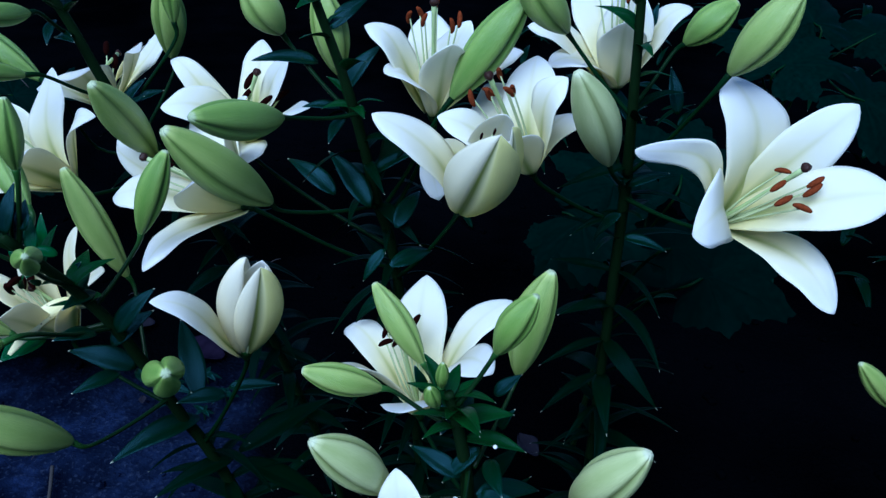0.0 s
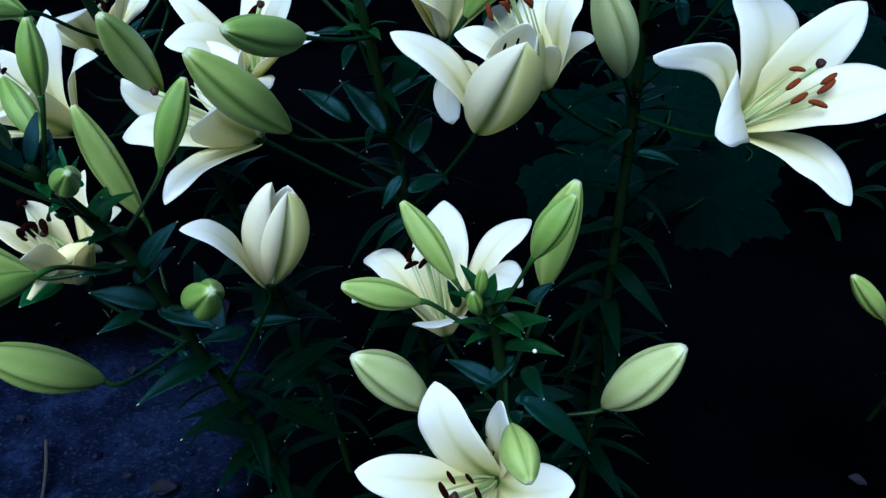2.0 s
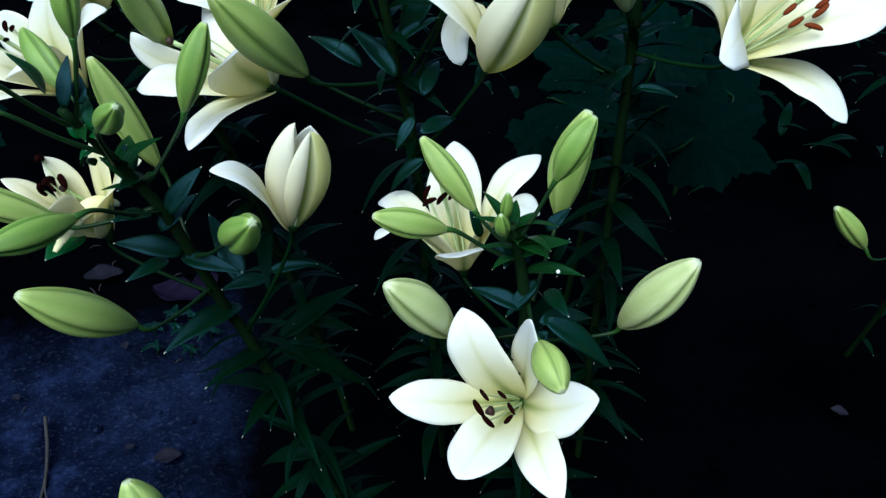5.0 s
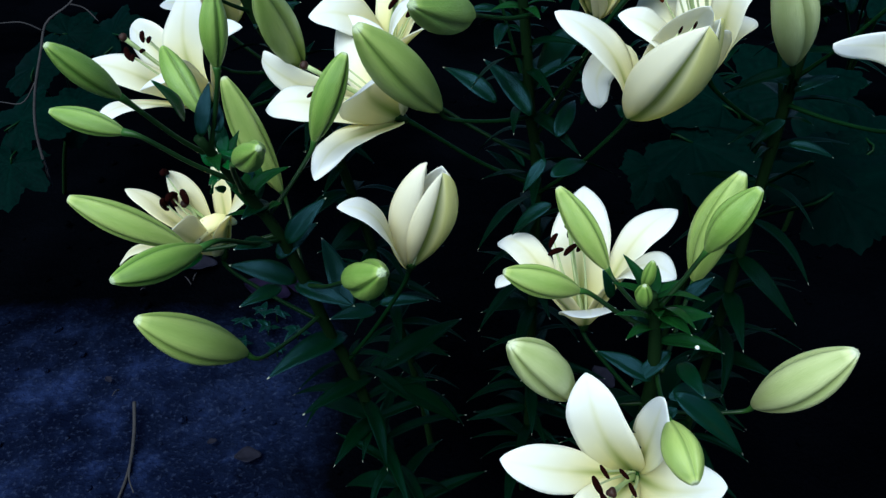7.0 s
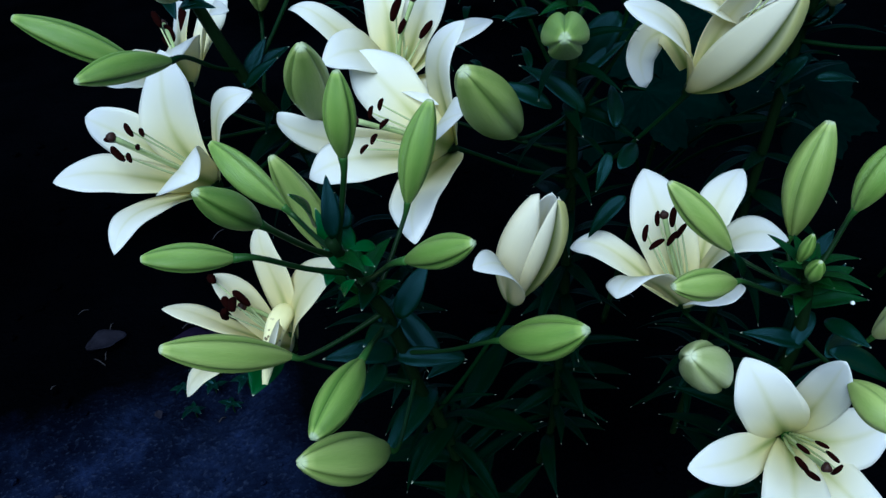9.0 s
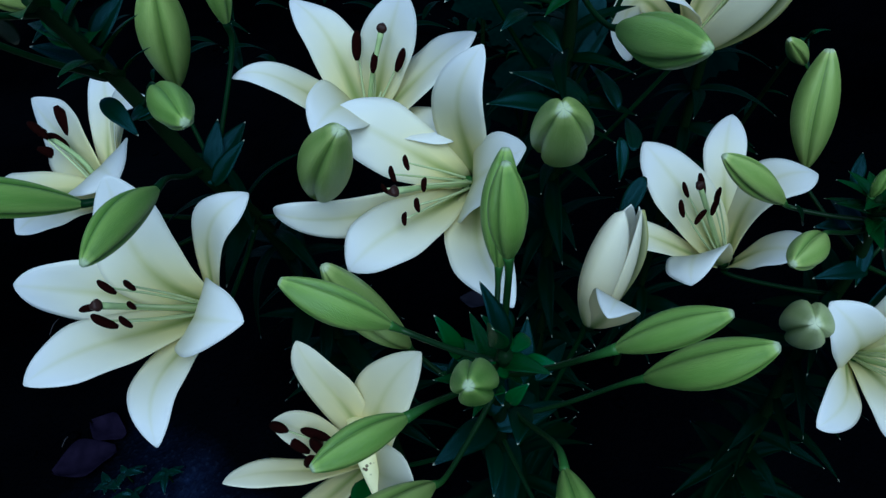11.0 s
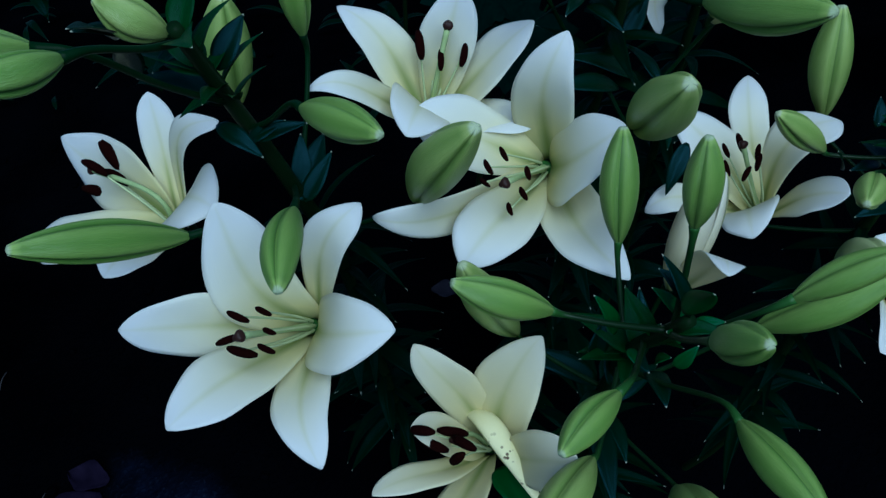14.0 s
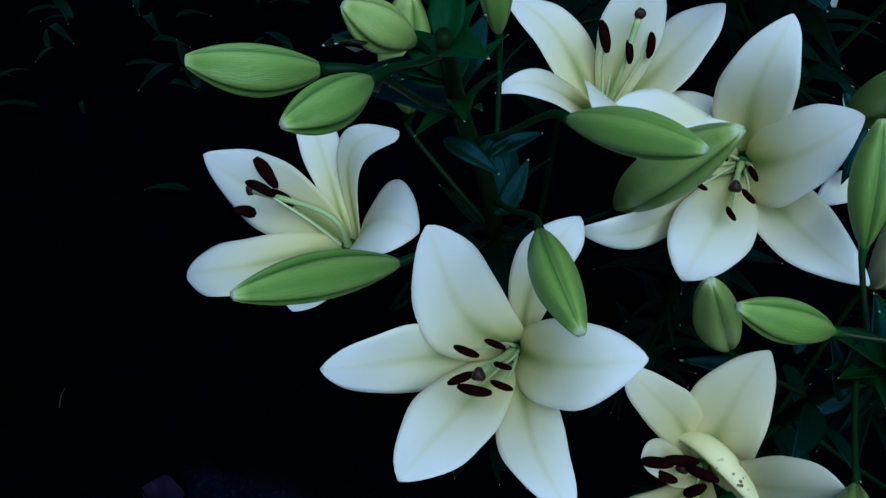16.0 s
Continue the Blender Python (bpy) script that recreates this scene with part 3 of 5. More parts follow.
def broad_bract(plant, foot, tip, ratio, skin=None):
    """A leaf from its foot to its tip, its face turned up: the long low ones take the darker copy with painted shade.
    """
    rng = random.Random(repr(tip))
    foot, tip = np.asarray(foot), np.asarray(tip)
    length = np.linalg.norm(tip - foot)
    y = unit(tip - foot)
    up = unit(np.array((rng.uniform(-0.3, 0.3), -0.45, 1.0)))
    x = unit(np.cross(y, up))
    z = np.cross(x, y)
    verts, faces, uvs, _ = leaf_shape(length, length * ratio, rng.uniform(0.05, 0.3), rng.uniform(0.2, 0.4), repr(foot))
    part("leaf", (np.asarray(verts) @ np.array((x, y, z)) + foot, faces, uvs, None), skin or (SHADED_LEAF if ratio < 0.25 else UPPER_LEAF), plant, origin=foot)


def lily(points, label, seed, leafy, step, long, thick=0.0055, top_bracts=8):
    """A lily plant: its stem from the ground up, with narrow leaves between two heights."""
    rng = random.Random(seed)
    plant = thing("lily_plant", points[0], label, "lily", "white lilies in the bed")
    way = spline(points, 48)
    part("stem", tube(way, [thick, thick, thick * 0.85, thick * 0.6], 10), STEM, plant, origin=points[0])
    low, high = leafy
    z, turn = low, rng.uniform(0, 6)
    while z < high:
        i = int(np.argmin(abs(way[:, 2] - z)))
        turn += 2.4 + rng.uniform(-0.5, 0.5)
        rise = rng.uniform(-0.15, 0.55)
        size = long * rng.uniform(0.7, 1.15) * (1 - 0.35 * max(0, (z - low) / (high - low + 1e-6)) ** 2)
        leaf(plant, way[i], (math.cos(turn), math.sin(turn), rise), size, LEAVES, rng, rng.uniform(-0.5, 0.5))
        z += step * rng.uniform(0.6, 1.4)
    for k in range(top_bracts):
        i = rng.randrange(37, 47)
        turn += 2.4 + rng.uniform(-0.6, 0.6)
        leaf(plant, way[i], (math.cos(turn), math.sin(turn), rng.uniform(0.2, 1.1)), rng.uniform(0.016, 0.034), BRACTS, rng, rng.uniform(-0.4, 0.4))
    return plant


# ---- ground ----
GROUND = 0.15


def soil_height(x, y):
    v = Vector((x * 2.2, y * 2.2, 0.3))
    near = math.exp(-((x * x + (y - 0.8) ** 2) / 9.0))
    return GROUND + near * (0.035 * noise.noise(v) + 0.016 * noise.noise(v * 4) + 0.007 * noise.noise(v * 13) + 0.004 * noise.noise(v * 31))


def make_ground():
    k = 190
    line = np.sinh(np.linspace(-5.6, 5.6, k)) * 0.75
    verts = [(x, y + 0.9, soil_height(x, y + 0.9)) for y in line for x in line]
    faces = [(j * k + i, j * k + i + 1, (j + 1) * k + i + 1, (j + 1) * k + i) for j in range(k - 1) for i in range(k - 1)]
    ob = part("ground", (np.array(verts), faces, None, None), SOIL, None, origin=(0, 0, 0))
    tagged(ob, "dark crumbly garden soil, bare between the plants", "soil", kind="structure")


make_ground()

# ---- lilies ----
SHADED = []
lily_a = lily([(-0.10, 0.50, 0.13), (-0.135, 0.48, 0.3), (-0.178, 0.435, 0.57), (-0.193, 0.421, 0.641), (-0.2075, 0.396, 0.735), (-0.2200, 0.382, 0.780), (-0.2340, 0.352, 0.838)],
              "tall lily with many green buds and two low blossoms", 11, (0.27, 0.62), 0.009, 0.080, 0.0046, 9)
lily_d = lily([(0.05, 0.43, 0.13), (0.035, 0.38, 0.3), (0.018, 0.335, 0.6), (0.014, 0.319, 0.69), (0.008, 0.314, 0.738), (0.003, 0.314, 0.762)],
              "lily with one wide open cream blossom among pale buds", 12, (0.29, 0.67), 0.007, 0.075, 0.0046, 14)
lily_c = lily([(-0.01, 0.66, 0.13), (-0.02, 0.58, 0.35), (-0.036, 0.51, 0.70), (-0.047, 0.488, 0.785), (-0.058, 0.465, 0.87), (-0.075, 0.455, 0.94)],
              "lily with half open and side-turned blossoms", 13, (0.29, 0.86), 0.008, 0.075, 0.0044, 10)
lily_e = lily([(0.17, 0.62, 0.13), (0.15, 0.56, 0.4), (0.13, 0.49, 0.77), (0.125, 0.475, 0.82), (0.118, 0.46, 0.89), (0.112, 0.45, 0.96)],
              "tall lily with a wide open white blossom and pale buds", 14, (0.29, 0.86), 0.009, 0.072, 0.0042, 10)
lily_b = lily([(-0.13, 0.72, 0.13), (-0.15, 0.68, 0.35), (-0.205, 0.60, 0.70), (-0.245, 0.557, 0.829), (-0.266, 0.546, 0.905), (-0.284, 0.531, 0.955)],
              "lily with an outward facing blossom and slim buds", 15, (0.29, 0.80), 0.008, 0.075, 0.0046, 12)
lily_f = lily([(0.64, 0.76, 0.13), (0.61, 0.69, 0.30), (0.56, 0.62, 0.45), (0.54, 0.59, 0.50)],
              "short lily with one pale bud", 16, (0.22, 0.40), 0.06, 0.05, 0.0035, 2)

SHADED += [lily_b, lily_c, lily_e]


# leaves set singly
broad_bract(lily_c, (-0.047, 0.473, 0.815), (-0.018, 0.473, 0.834), 0.30)
broad_bract(lily_c, (-0.069, 0.488, 0.856), (-0.093, 0.486, 0.861), 0.30)
broad_bract(lily_c, (-0.082, 0.496, 0.884), (-0.124, 0.490, 0.891), 0.30)
broad_bract(lily_c, (-0.073, 0.463, 0.804), (-0.104, 0.490, 0.822), 0.30)
broad_bract(lily_c, (-0.050, 0.462, 0.795), (-0.078, 0.495, 0.824), 0.30)
broad_bract(lily_c, (-0.032, 0.456, 0.782), (-0.018, 0.488, 0.798), 0.30)
broad_bract(lily_c, (-0.065, 0.492, 0.865), (-0.045, 0.506, 0.898), 0.30)
broad_bract(lily_c, (-0.073, 0.504, 0.904), (-0.050, 0.523, 0.923), 0.30)
broad_bract(lily_c, (-0.066, 0.486, 0.849), (-0.076, 0.460, 0.844), 0.30)
broad_bract(lily_c, (-0.040, 0.448, 0.770), (-0.055, 0.435, 0.752), 0.30)
broad_bract(lily_c, (-0.036, 0.442, 0.760), (-0.006, 0.467, 0.759), 0.30)
broad_bract(lily_c, (-0.036, 0.432, 0.744), (-0.065, 0.436, 0.722), 0.30)
broad_bract(lily_e, (0.099, 0.510, 0.868), (0.132, 0.494, 0.848), 0.30)
broad_bract(lily_e, (0.131, 0.502, 0.867), (0.144, 0.488, 0.869), 0.30)
broad_bract(lily_e, (0.157, 0.488, 0.851), (0.150, 0.501, 0.880), 0.30)
broad_bract(lily_e, (0.127, 0.477, 0.807), (0.108, 0.484, 0.812), 0.30)
broad_bract(lily_e, (0.127, 0.475, 0.804), (0.154, 0.474, 0.817), 0.30)
broad_bract(lily_e, (0.123, 0.467, 0.786), (0.105, 0.480, 0.760), 0.30)
broad_bract(lily_e, (0.126, 0.494, 0.844), (0.120, 0.524, 0.859), 0.30)
broad_bract(lily_e, (0.135, 0.510, 0.895), (0.141, 0.515, 0.918), 0.30)
broad_bract(lily_e, (0.125, 0.458, 0.773), (0.153, 0.448, 0.770), 0.30)
broad_bract(lily_d, (0.010, 0.309, 0.702), (-0.019, 0.327, 0.713), 0.30)
broad_bract(lily_d, (0.022, 0.301, 0.699), (0.065, 0.285, 0.673), 0.28)
broad_bract(lily_d, (0.016, 0.340, 0.738), (-0.004, 0.314, 0.734), 0.42)
broad_bract(lily_d, (0.030, 0.336, 0.740), (0.045, 0.340, 0.753), 0.40)
broad_bract(lily_d, (0.033, 0.323, 0.726), (0.038, 0.322, 0.743), 0.34)
broad_bract(lily_d, (0.026, 0.313, 0.712), (0.030, 0.284, 0.714), 0.34)
broad_bract(lily_d, (0.021, 0.318, 0.716), (-0.002, 0.309, 0.698), 0.30)
broad_bract(lily_d, (-0.010, 0.344, 0.735), (-0.018, 0.346, 0.753), 0.34)
broad_bract(lily_d, (0.018, 0.327, 0.725), (-0.004, 0.338, 0.730), 0.34)
broad_bract(lily_d, (0.023, 0.295, 0.693), (-0.003, 0.301, 0.663), 0.28)
broad_bract(lily_d, (0.019, 0.300, 0.697), (0.059, 0.319, 0.687), 0.28)
broad_bract(lily_a, (-0.205, 0.385, 0.748), (-0.182, 0.396, 0.776), 0.34)
broad_bract(lily_a, (-0.2074, 0.4027, 0.7039), (-0.2488, 0.4049, 0.7235), 0.34)
broad_bract(lily_a, (-0.1776, 0.4221, 0.6595), (-0.1974, 0.4746, 0.6969), 0.26)
broad_bract(lily_a, (-0.1821, 0.4258, 0.6352), (-0.2354, 0.3835, 0.6412), 0.26)
broad_bract(lily_a, (-0.1589, 0.4259, 0.6581), (-0.1906, 0.4119, 0.6663), 0.34)
broad_bract(lily_a, (-0.1554, 0.4239, 0.6666), (-0.1195, 0.4274, 0.6678), 0.26)
broad_bract(lily_a, (-0.230, 0.396, 0.776), (-0.222, 0.397, 0.794), 0.50)
broad_bract(lily_a, (-0.2325, 0.3526, 0.8385), (-0.2283, 0.3663, 0.8633), 0.28)
broad_bract(lily_a, (-0.1622, 0.4385, 0.5857), (-0.0884, 0.4890, 0.5987), 0.20)
broad_bract(lily_a, (-0.1623, 0.4402, 0.5744), (-0.0939, 0.4481, 0.5204), 0.20)
broad_bract(lily_a, (-0.1675, 0.4380, 0.5795), (-0.2184, 0.3975, 0.5900), 0.20)
broad_bract(lily_a, (-0.2152, 0.3940, 0.7300), (-0.1916, 0.4090, 0.7504), 0.36)
broad_bract(lily_a, (-0.2087, 0.4021, 0.7014), (-0.1678, 0.3862, 0.6957), 0.28)
broad_bract(lily_a, (-0.212, 0.375, 0.755), (-0.228, 0.357, 0.764), 0.45)
broad_bract(lily_a, (-0.2170, 0.3976, 0.7041), (-0.2361, 0.3706, 0.7075), 0.30)
broad_bract(lily_a, (-0.214, 0.392, 0.773), (-0.227, 0.371, 0.778), 0.40)
broad_bract(lily_a, (-0.2250, 0.3579, 0.8378), (-0.2258, 0.3681, 0.8522), 0.45)
broad_bract(lily_b, (-0.265, 0.549, 0.902), (-0.283, 0.575, 0.924), 0.44)
broad_bract(lily_b, (-0.268, 0.542, 0.923), (-0.249, 0.539, 0.939), 0.42)
broad_bract(lily_b, (-0.270, 0.539, 0.888), (-0.257, 0.527, 0.894), 0.42)
broad_bract(lily_b, (-0.274, 0.550, 0.897), (-0.275, 0.527, 0.887), 0.34)
broad_bract(lily_b, (-0.244, 0.556, 0.829), (-0.224, 0.562, 0.850), 0.34)
broad_bract(lily_b, (-0.245, 0.554, 0.827), (-0.212, 0.561, 0.843), 0.36)
broad_bract(lily_b, (-0.268, 0.551, 0.935), (-0.286, 0.560, 0.931), 0.34)
broad_bract(lily_b, (-0.284, 0.565, 0.942), (-0.304, 0.561, 0.960), 0.30)
broad_bract(lily_b, (-0.268, 0.535, 0.889), (-0.251, 0.520, 0.892), 0.34)
broad_bract(lily_b, (-0.246, 0.552, 0.825), (-0.222, 0.547, 0.841), 0.34)
broad_bract(lily_b, (-0.246, 0.552, 0.825), (-0.239, 0.562, 0.836), 0.40)
broad_bract(lily_b, (-0.292, 0.558, 0.931), (-0.302, 0.540, 0.956), 0.30)
broad_bract(lily_b, (-0.290, 0.565, 0.945), (-0.310, 0.548, 0.968), 0.30)


broad_bract(lily_c, (-0.0180, 0.4790, 0.8470), (-0.0504, 0.4871, 0.8079), 0.40)
broad_bract(lily_a, (-0.2780, 0.4260, 0.7140), (-0.2930, 0.3960, 0.7150), 0.60, FRESH_LEAF)

# small fresh leaves at the head of the front plant
broad_bract(lily_a, (-0.2245, 0.3590, 0.8244), (-0.2273, 0.3700, 0.8408), 0.36, FRESH_LEAF)
broad_bract(lily_a, (-0.2395, 0.3530, 0.8480), (-0.2460, 0.3400, 0.8750), 0.32, FRESH_LEAF)
broad_bract(lily_a, (-0.2325, 0.3840, 0.8060), (-0.2320, 0.3910, 0.8300), 0.30, FRESH_LEAF)
broad_bract(lily_a, (-0.2230, 0.3539, 0.8221), (-0.2186, 0.3429, 0.8259), 0.36, FRESH_LEAF)
broad_bract(lily_a, (-0.2346, 0.3767, 0.8020), (-0.2392, 0.3683, 0.8003), 0.60, FRESH_LEAF)
broad_bract(lily_a, (-0.2302, 0.3565, 0.8189), (-0.2362, 0.3584, 0.8300), 0.50, FRESH_LEAF)
broad_bract(lily_a, (-0.2133, 0.3619, 0.8201), (-0.2268, 0.3574, 0.8273), 0.40, FRESH_LEAF)
broad_bract(lily_a, (-0.2314, 0.3654, 0.7966), (-0.2323, 0.3596, 0.8059), 0.50, FRESH_LEAF)
broad_bract(lily_a, (-0.2337, 0.3557, 0.8025), (-0.2286, 0.3500, 0.8158), 0.40, FRESH_LEAF)

# ---- blossoms ----
# wide open blossom, right
blossom(lily_e, (0.172, 0.418, 0.809), (0.358, -0.515, 0.779), [
    (-6.0, 52.1, 0.0897, 0.0485, 49, -7, -0.109, 0.92, True), (-70.2, 33.6, 0.1005, 0.0351, 29, 3, 0.014, 1.04, False),
    (-128.6, 36.2, 0.098, 0.0479, 38, -8, -0.053, 1.08, True), (179.1, 64.4, 0.0861, 0.0396, 26, 6, 0.089, 1.07, False),
    (94.5, 61.8, 0.0673, 0.0454, 76, -25, -0.089, 0.86, True), (44.6, 73.4, 0.0806, 0.0236, 13, -54, -0.217, 1.37, False)],
    0.070, RUST, stigma=(0.1989, 0.3846, 0.8618),
    stamens=[(0.1914, 0.394, 0.8549, 0.0068, -0.0043, 0.0005), (0.1884, 0.389, 0.8484, 0.008, 0.0029, 0.0046),
             (0.2084, 0.3886, 0.851, 0.0086, 0.0027, 0.0043), (0.207, 0.3868, 0.847, 0.0082, 0.0008, 0.0066),
             (0.1905, 0.3831, 0.8423, 0.0089, 0.0025, 0.004), (0.1994, 0.3776, 0.8405, 0.0077, -0.0054, -0.0014)])
# front blossom
blossom(lily_d, (0.008, 0.301, 0.628), (-0.368, -0.662, 0.653), [
    (33.9, 49.3, 0.0858, 0.0397, 62, -13, 0.03, 0.83, True), (-11.2, 37.1, 0.0953, 0.0285, 3, -27, -0.014, 0.98, False),
    (-71.7, 65.5, 0.061, 0.038, 30, -10, -0.073, 0.89, True), (-133.8, 54.6, 0.0783, 0.0314, 27, -1, 0.005, 0.78, False),
    (163.5, 31.6, 0.0843, 0.0387, 17, 7, 0.0, 1.22, True), (97.7, 46.2, 0.0933, 0.0296, 32, 9, 0.007, 1.2, False)],
    0.062, MAROON, stigma=(-0.0212, 0.2474, 0.6827),
    stamens=[(-0.0216, 0.2636, 0.6788, 0.0035, -0.0058, -0.0029), (-0.0117, 0.2612, 0.6798, 0.0033, -0.0057, -0.0001),
             (-0.0072, 0.2563, 0.6727, 0.0023, -0.0068, -0.0019), (-0.0102, 0.2495, 0.672, 0.0037, -0.0013, 0.0067),
             (-0.0213, 0.2537, 0.6678, 0.0055, -0.0052, -0.0048), (-0.0259, 0.2584, 0.6746, 0.0044, -0.0052, -0.0071)])
# blossom behind the front buds
blossom(lily_d, (-0.016, 0.384, 0.681), (-0.203, 0.215, 0.955), [
    (116.4, 36.3, 0.094, 0.0415, 22, 11, -0.01, 0.91, True), (66.7, 55.1, 0.0973, 0.0275, 35, 16, 0.001, 1.35, False),
    (12.4, 59.8, 0.0785, 0.0408, 68, -3, 0.115, 1.25, True), (-41.6, 58.8, 0.0703, 0.0371, 26, -4, 0.014, 1.27, False),
    (-109.2, 49.1, 0.0733, 0.0398, 79, 11, -0.026, 1.05, True), (178.0, 56.3, 0.084, 0.0249, 70, -12, -0.017, 1.2, False)],
    0.072, MAROON, stigma=(-0.0285, 0.399, 0.748),
    stamens=[(-0.0366, 0.4043, 0.7329, -0.0045, -0.0052, -0.0066), (-0.0365, 0.3918, 0.7329, -0.0084, 0.0008, -0.0046),
             (-0.025, 0.41, 0.7365, -0.0032, -0.0056, -0.0059), (-0.018, 0.4038, 0.7395, -0.0053, -0.0066, -0.0079),
             (-0.02, 0.3915, 0.7377, -0.0067, -0.0019, -0.0064), (-0.0281, 0.3881, 0.7372, -0.0069, -0.0009, -0.0069)])
# blossom on the middle plant
blossom(lily_c, (-0.137, 0.475, 0.789), (-0.785, -0.172, 0.595), [
    (-57.0, 53.1, 0.0721, 0.0485, 49, -29, -0.06, 0.64, True), (-123.8, 57.6, 0.0899, 0.0367, 28, -34, -0.027, 0.63, False),
    (161.8, 32.5, 0.0906, 0.0402, 44, 1, 0.022, 1.19, False), (113.9, 40.2, 0.109, 0.0258, 91, -35, 0.107, 0.53, False),
    (68.1, 50.7, 0.0852, 0.0414, -1, 34, -0.025, 1.21, True), (-9.4, 61.3, 0.0849, 0.0381, 53, -1, 0.053, 0.63, False)],
    0.069, MAROON, stigma=(-0.1951, 0.4614, 0.8320),
    stamens=[(-0.1758, 0.4742, 0.8302, -0.004, -0.0062, -0.0027), (-0.181, 0.4809, 0.823, -0.0036, -0.0064, -0.0037),
             (-0.1892, 0.4782, 0.8206, -0.0016, -0.0064, -0.0012), (-0.1791, 0.4586, 0.8262, -0.006, -0.0053, -0.0008),
             (-0.1865, 0.4572, 0.8193, -0.0047, -0.0064, -0.0009), (-0.1923, 0.4622, 0.8116, -0.0052, -0.0053, -0.0007)])
# upright blossom behind it
blossom(lily_c, (-0.147, 0.547, 0.808), (0.084, -0.284, 0.955), [
    (41.1, 63.3, 0.0829, 0.0246, 68, -14, 0.057, 0.53, False), (-17.1, 61.3, 0.0824, 0.0318, 36, -17, -0.027, 0.62, False),
    (-86, 26, 0.077, 0.034, 15, 0, 0, 1.0, False), (-134.3, 46.1, 0.0807, 0.0402, 22, -9, -0.045, 0.62, False),
    (170, 66, 0.066, 0.034, 30, 0, 0, 1.0, False), (92.9, 56.1, 0.0708, 0.0389, 48, -18, -0.016, 0.82, True)],
    0.070, MAROON, stigma=(-0.1326, 0.5339, 0.8638),
    stamens=[(-0.1407, 0.5491, 0.8527, -0.0085, -0.0067, -0.0098), (-0.1413, 0.5358, 0.847, -0.0069, -0.0038, -0.0069),
             (-0.1181, 0.5398, 0.8442, -0.0102, -0.001, -0.0072), (-0.1281, 0.5306, 0.8431, -0.009, -0.0023, -0.0073),
             (-0.1216, 0.5511, 0.8528, -0.009, -0.0056, -0.0094)])
# wide open blossom, left
blossom(lily_b, (-0.283, 0.530, 0.776), (-0.600, -0.221, 0.769), [
    (95.9, 50.6, 0.095, 0.0369, 40, -25, -0.02, 0.9, False), (147.5, 34.4, 0.0944, 0.0379, 40, 12, 0.007, 1.01, False),
    (-145.6, 48.8, 0.0887, 0.031, 47, -16, -0.026, 0.74, False), (-82.4, 50.2, 0.083, 0.0395, 57, -17, -0.023, 0.83, True),
    (-25.9, 67.0, 0.0774, 0.0253, 67, 5, 0.059, 1.06, False), (26.1, 45.3, 0.0884, 0.0421, 13, 20, 0.071, 0.88, True)],
    0.072, MAROON, stigma=(-0.3278, 0.5127, 0.8333),
    stamens=[(-0.3189, 0.5247, 0.8291, 0.0024, -0.0084, -0.004), (-0.3113, 0.5156, 0.8299, 0.0007, -0.008, -0.0006),
             (-0.3157, 0.5103, 0.8239, 0.0002, -0.0074, 0.0014), (-0.3297, 0.5208, 0.8274, 0.0076, -0.0064, 0.0007),
             (-0.3285, 0.5166, 0.8201, 0.0049, -0.0106, -0.0039), (-0.322, 0.5076, 0.8204, 0.001, -0.0084, -0.0008)])
# low blossom with a folded petal
low_blossom = blossom(lily_a, (-0.266, 0.440, 0.703), (-0.244, 0.283, 0.928), [
    (-134, 15, 0.067, 0.022, 10, -62, 0, 1.0, False), (95.3, 22.0, 0.0775, 0.0272, 30, 3, -0.065, 0.97, False),
    (22.5, 54.4, 0.075, 0.0418, 38, 24, -0.04, 0.55, True), (-38.4, 63.6, 0.0838, 0.0312, 31, 37, -0.059, 1.34, False),
    (-112, 79, 0.069, 0.034, 60, 0, 0, 1.0, False), (-136.7, 42.3, 0.0803, 0.0237, 27, 0, 0.103, 1.23, False)],
    0.050, MAROON, inner=PETAL_CREAM, stigma=(-0.2860, 0.4440, 0.7400),
    stamens=[(-0.2941, 0.4507, 0.7415, 0.0036, -0.0121, -0.0058), (-0.2852, 0.4450, 0.7450, 0.0063, -0.0120, -0.0025), (-0.2896, 0.4339, 0.7514, -0.0013, -0.0133, 0.0037), (-0.2953, 0.4346, 0.7455, 0.0017, -0.0069, 0.0119), (-0.2974, 0.4515, 0.7595, 0.0018, -0.0124, 0.0061)])
folded_petal(low_blossom, [(-0.2600, 0.4560, 0.7180), (-0.2652, 0.4402, 0.7285), (-0.2735, 0.4230, 0.7300), (-0.2860, 0.3960, 0.7200)], 0.0125, (0.1, -0.45, 0.9))
